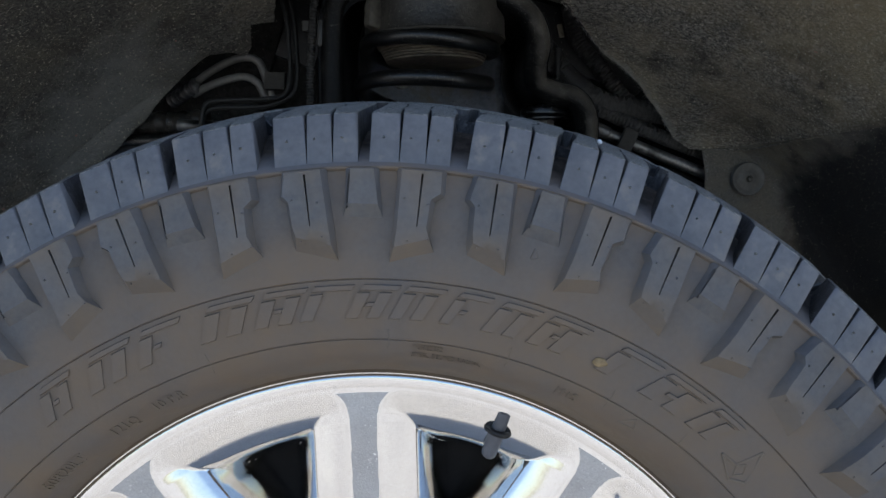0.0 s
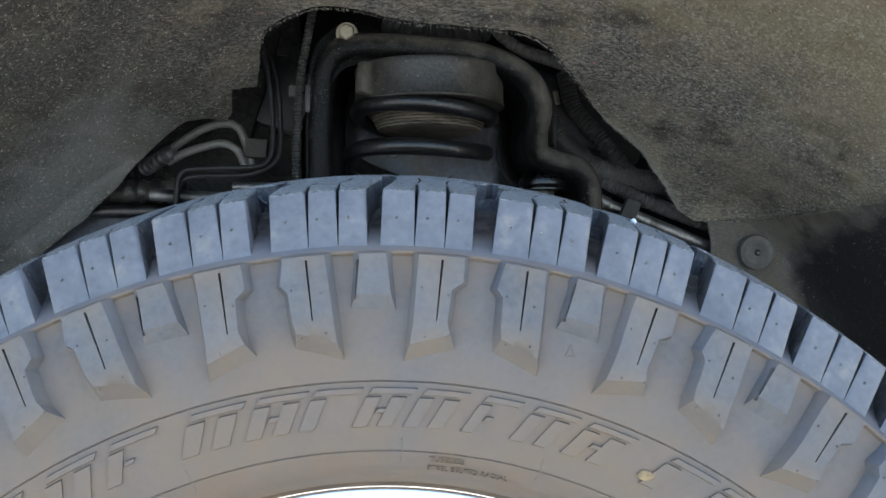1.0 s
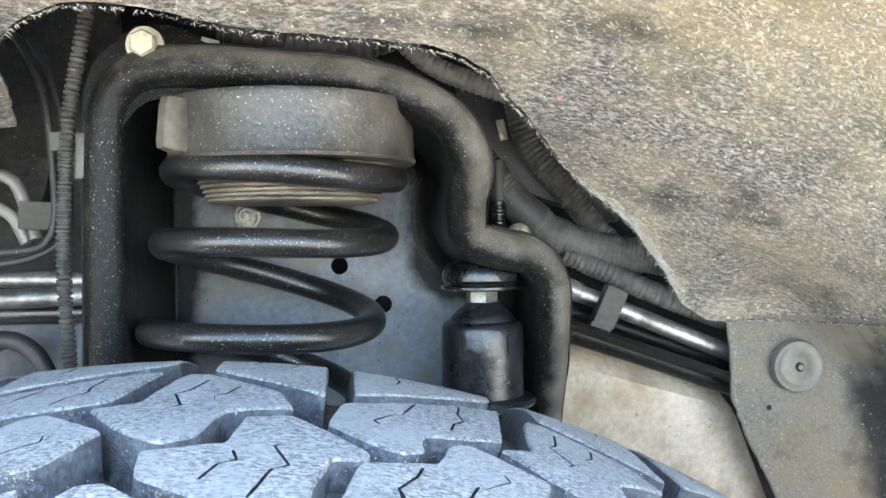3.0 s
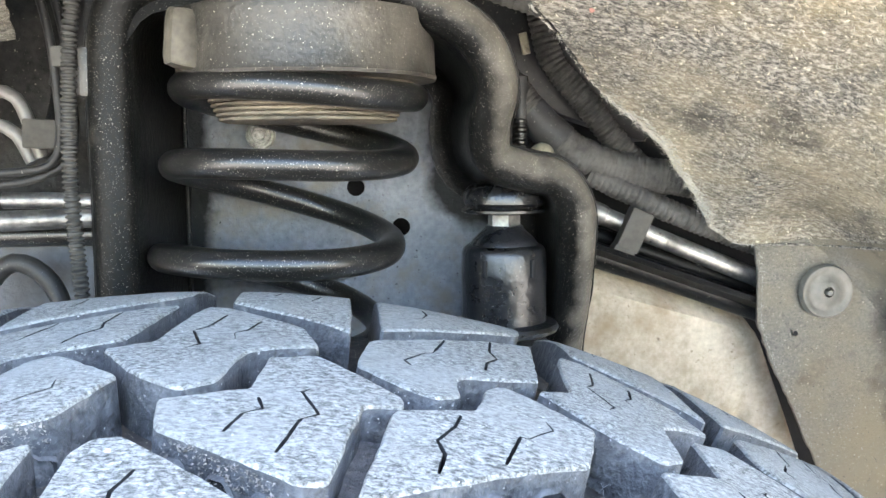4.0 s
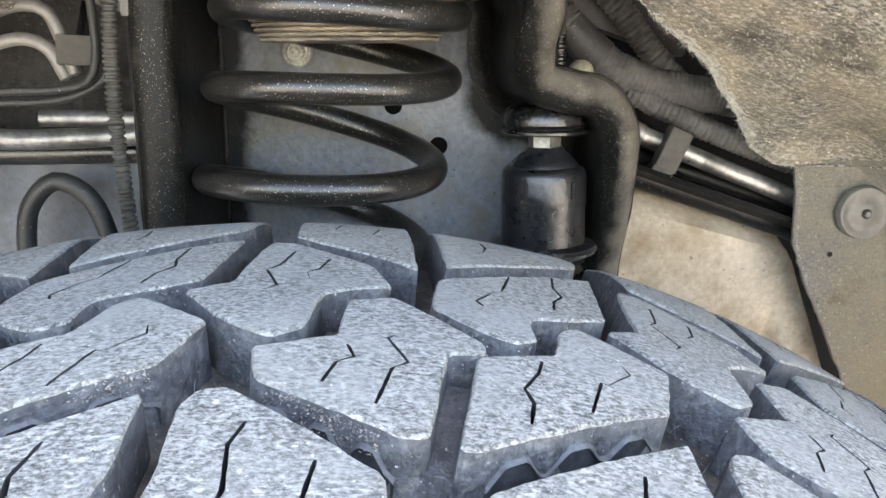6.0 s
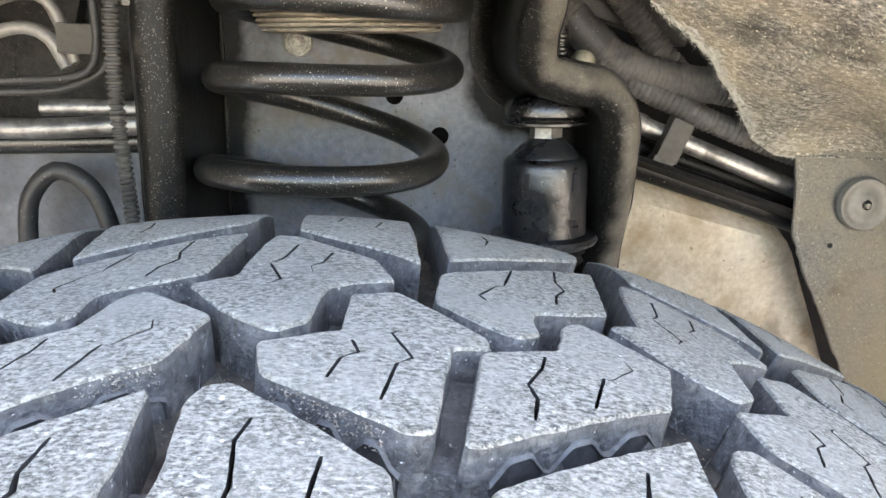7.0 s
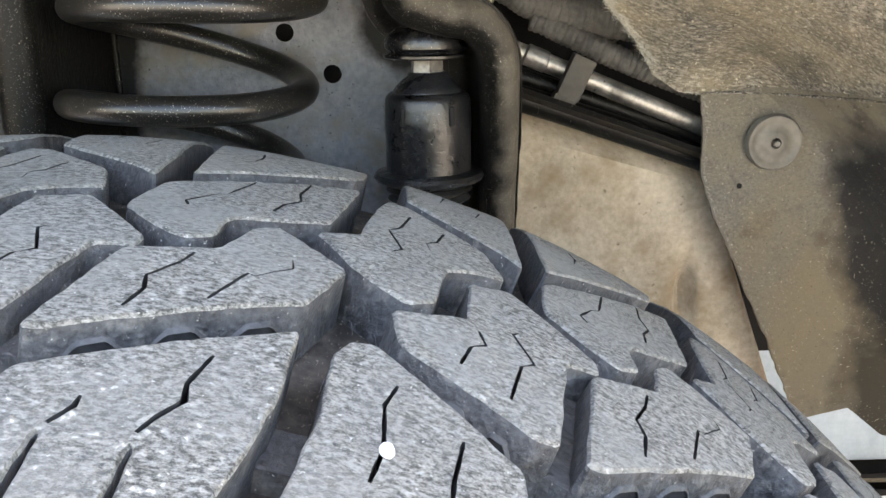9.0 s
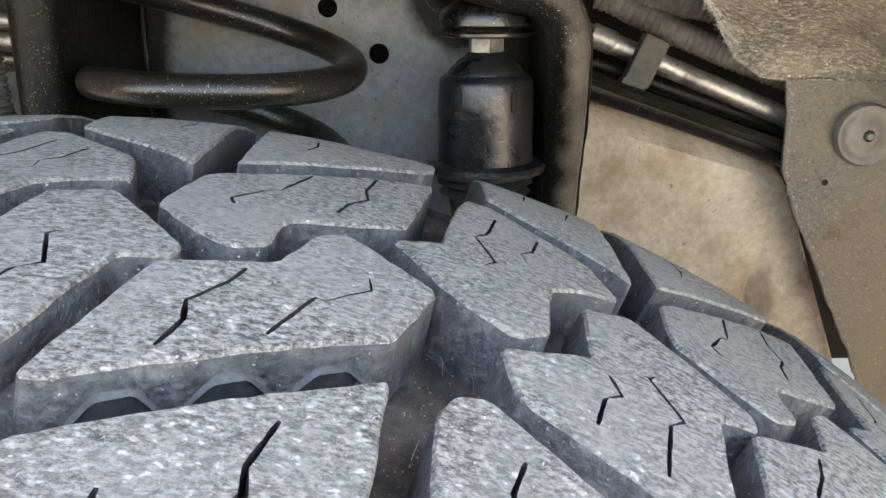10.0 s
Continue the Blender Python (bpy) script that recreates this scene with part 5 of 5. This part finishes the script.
solo("convoluted_hose", tube([(-0.114, 0.862, 1.075), (-0.1195, 0.860, 1.048), (-0.1265, 0.858, 1.01), (-0.130, 0.857, 0.985), (-0.1335, 0.857, 0.93), (-0.1335, 0.857, 0.89), (-0.1315, 0.857, 0.85), (-0.129, 0.857, 0.78)], 0.0037, rib=0.0006, pitch=0.0031), CONVOLUTE, "thin ribbed hose down the tower's edge", "hose")
solo("hose_bracket", box((0.028, 0.006, 0.011), (-0.1285, 0.866, 0.975), (0, 0, 0), 0.0015), TAG, "small pale hose bracket", "bracket")
solo("pale_pipe", tube([(-0.305, 1.03, 0.934), (-0.285, 1.01, 0.9445), (-0.255, 1.0, 0.9595), (-0.232, 1.0, 0.9660), (-0.2165, 1.0, 0.9610), (-0.208, 1.0, 0.941), (-0.202, 1.0, 0.920)], 0.0046), PALE_PIPE, "bent pale metal coolant pipe", "pipe", "bent pipes")
solo("pale_pipe", tube([(-0.300, 1.025, 0.926), (-0.278, 1.008, 0.9335), (-0.252, 1.0, 0.9405), (-0.233, 1.0, 0.9435), (-0.218, 1.0, 0.9365), (-0.208, 1.0, 0.917)], 0.0046), PALE_PIPE, "shorter bent pale metal pipe", "pipe", "bent pipes")
solo("crimp_fitting", tube([(-0.331, 1.04, 0.920), (-0.292, 1.012, 0.936)], 0.0085, rib=0.0007, pitch=0.009), STEEL, "crimped metal hose fitting", "fitting")
solo("pipe_clamp", box((0.024, 0.014, 0.020), (-0.194, 0.985, 0.936), (0, 3, 0), 0.002), TAG, "grey plastic pipe clamp", "clamp")
for dx, dy in ((0.0, 0.0), (0.007, 0.006)):
    solo("brake_line", tube([(-0.196 + dx, 0.955 + dy, 1.055), (-0.183 + dx, 0.952 + dy, 1.033), (-0.174 + dx, 0.95 + dy, 0.998), (-0.171 + dx, 0.95 + dy, 0.960), (-0.171 + dx, 0.95 + dy, 0.932), (-0.178 + dx, 0.95 + dy, 0.916), (-0.20, 0.95 + dy, 0.9115 - dx), (-0.25, 0.95 + dy, 0.9100 - dx), (-0.266, 0.95 + dy, 0.905 - dx), (-0.271, 0.95 + dy, 0.880), (-0.272, 0.95 + dy, 0.83)], 0.0028, sides=10), HOSE, "thin dark brake line bent along the frame", "brake line", "brake lines")
solo("silver_pipe", tube([(-0.30, 0.962, 0.884), (-0.26, 0.96, 0.8815), (-0.22, 0.958, 0.8795), (-0.15, 0.958, 0.8815)], 0.0068, sides=18), DULL_STEEL, "grimy bare metal pipe across the frame", "pipe", "frame pipes")
solo("silver_pipe", tube([(-0.215, 0.966, 0.8925), (-0.18, 0.966, 0.8920), (-0.15, 0.966, 0.8905)], 0.0055, sides=18), DULL_STEEL, "short grimy bare metal pipe above the other", "pipe", "frame pipes")
solo("pipe_coupling", tube([(-0.350, 0.99, 0.889), (-0.33, 0.985, 0.8885), (-0.29, 0.978, 0.889), (-0.27, 0.975, 0.890)], 0.0125, rib=0.001, pitch=0.016), PERCH, "dark ribbed pipe coupling", "coupling")
solo("looped_hose", tube([(-0.228, 0.948, 0.76), (-0.2255, 0.948, 0.82), (-0.219, 0.948, 0.841), (-0.204, 0.948, 0.8535), (-0.186, 0.948, 0.8455), (-0.1745, 0.948, 0.822), (-0.167, 0.948, 0.77)], 0.0062), HOSE, "black looped rubber hose", "hose")
bm = box((0.30, 0.006, 0.26), (-0.285, 0.992, 0.738), bevel=0.002)
solo("side_plate", bm, SIDE_GREY, "grey dusty plate under the pipes", "plate", kind="structure")
solo("plate_lip", tube([(-0.44, 0.982, 0.868), (-0.30, 0.982, 0.868), (-0.135, 0.982, 0.868)], 0.008), BLACK, "black rolled lip over the side plate", "frame lip", kind="structure")
bm = box((0.26, 0.012, 0.30), (-0.285, 1.075, 1.02), (4, 0, -6), 0.006)
box((0.05, 0.02, 0.20), (-0.215, 1.06, 1.04), (0, 16, 0), 0.006, bm)
solo("inner_apron", bm, APRON, "dark dusty pressed inner apron behind the hoses", "apron", kind="structure")
solo("harness_tray", box((0.16, 0.03, 0.07), (0.175, 1.055, 0.985), (0, 18, 0), 0.005), HOSE, "dark dusty tray behind the conduits", "tray")
solo("inner_bracket", box((0.05, 0.02, 0.07), (-0.165, 1.02, 0.995), (0, 20, 0), 0.004), HOSE, "dark inner bracket behind the hoses", "bracket")
solo("inner_tag", box((0.012, 0.006, 0.008), (-0.166, 0.985, 1.042), (0, 0, 0), 0.001), TAG, "small pale tag on the bracket", "tag")

MUD = (25.5, 0.3129)
MUD_TAN = material("dried_tan_mud", (0.16, 0.11, 0.055), (0.30, 0.225, 0.125), 400, 120, (0.7, 0.95), bump=0.5, depth=0.001)

# ---- the truck's body round the arch, and the ground ----


def build_body():
    # fender, hood and outer walls are unseen, added to block the sky
    body = thing("truck_body", "white painted truck body over the wheel arch", "truck body", kind="structure")
    rim = resample([(-1.3, 0.30), (-0.735, 0.30), *[(HUB.x + 0.656 * math.sin(radians(a)), HUB.z + 0.656 * math.cos(radians(a))) for a in range(-78, 80, 4)], (0.66, 0.30), (1.6, 0.30), (1.6, 1.2), (-1.3, 1.2)], 0.05, 0.0)
    pts, tris = fill(rim)
    bm = bmesh.new()
    vs = [bm.verts.new((x, 0.598, z)) for x, z in pts]
    for f in tris:
        bm.faces.new([vs[i] for i in f])
    bmesh.ops.solidify(bm, geom=bm.faces[:], thickness=-0.004)
    part("fender", bm, PAINT, body)
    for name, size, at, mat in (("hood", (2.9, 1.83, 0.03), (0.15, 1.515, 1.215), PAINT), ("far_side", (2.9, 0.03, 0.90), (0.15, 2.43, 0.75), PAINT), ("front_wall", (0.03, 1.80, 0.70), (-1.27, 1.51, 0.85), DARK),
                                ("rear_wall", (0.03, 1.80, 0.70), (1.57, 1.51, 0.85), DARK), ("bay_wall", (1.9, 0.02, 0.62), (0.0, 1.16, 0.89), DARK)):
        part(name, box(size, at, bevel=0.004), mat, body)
    return body


build_body()
bm = bmesh.new()
bmesh.ops.create_grid(bm, x_segments=60, y_segments=60, size=60)
for v in bm.verts:
    v.co.z = HUB.z - 0.4485
solo("ground", bm, GROUND, "pale dusty concrete ground", "ground", kind="structure")

sill = thing("body_sill", "pale painted sill under the liner edge", "sill", kind="structure")
part("panel", box((0.70, 0.02, 0.25), (0.75, 1.30, 0.495), bevel=0.004), SILL_BLUE, sill)
part("lower_flange", box((0.70, 0.05, 0.007), (0.75, 1.29, 0.364), bevel=0.002), DARK, sill)
part("lower_strip", box((0.70, 0.05, 0.009), (0.75, 1.30, 0.353), bevel=0.002), ISOLATOR, sill)
part("lower_edge", box((0.70, 0.05, 0.010), (0.75, 1.29, 0.341), bevel=0.002), DARK, sill)

mud = bmesh.new()
bmesh.ops.create_icosphere(mud, subdivisions=3, radius=0.0036)
spot = radians(MUD[0])
for v in mud.verts:
    v.co = Vector((v.co.x * 1.25, v.co.y * 0.28, v.co.z * 0.75)) * (1 + 0.35 * noise.noise(v.co * 260))
    v.co += HUB + Vector((MUD[1] * math.sin(spot), flank(MUD[1]) - 0.0008, MUD[1] * math.cos(spot)))
solo("dried_mud", mud, MUD_TAN, "dab of dried yellowish mud stuck on the tyre's flank", "mud")
pebble = bmesh.new()
bmesh.ops.create_icosphere(pebble, subdivisions=2, radius=0.0017)
PEBBLE = (19.06, 0.0459)
spot = radians(PEBBLE[0])
for v in pebble.verts:
    v.co *= 1 + 0.25 * noise.noise(v.co * 700)
    v.co += HUB + Vector((crown(PEBBLE[1]) * math.sin(spot), PEBBLE[1], crown(PEBBLE[1]) * math.cos(spot))) + Vector((0, 0, 0.0008))
solo("pebble", pebble, PAINT, "tiny white pebble lying on a tread block", "pebble")
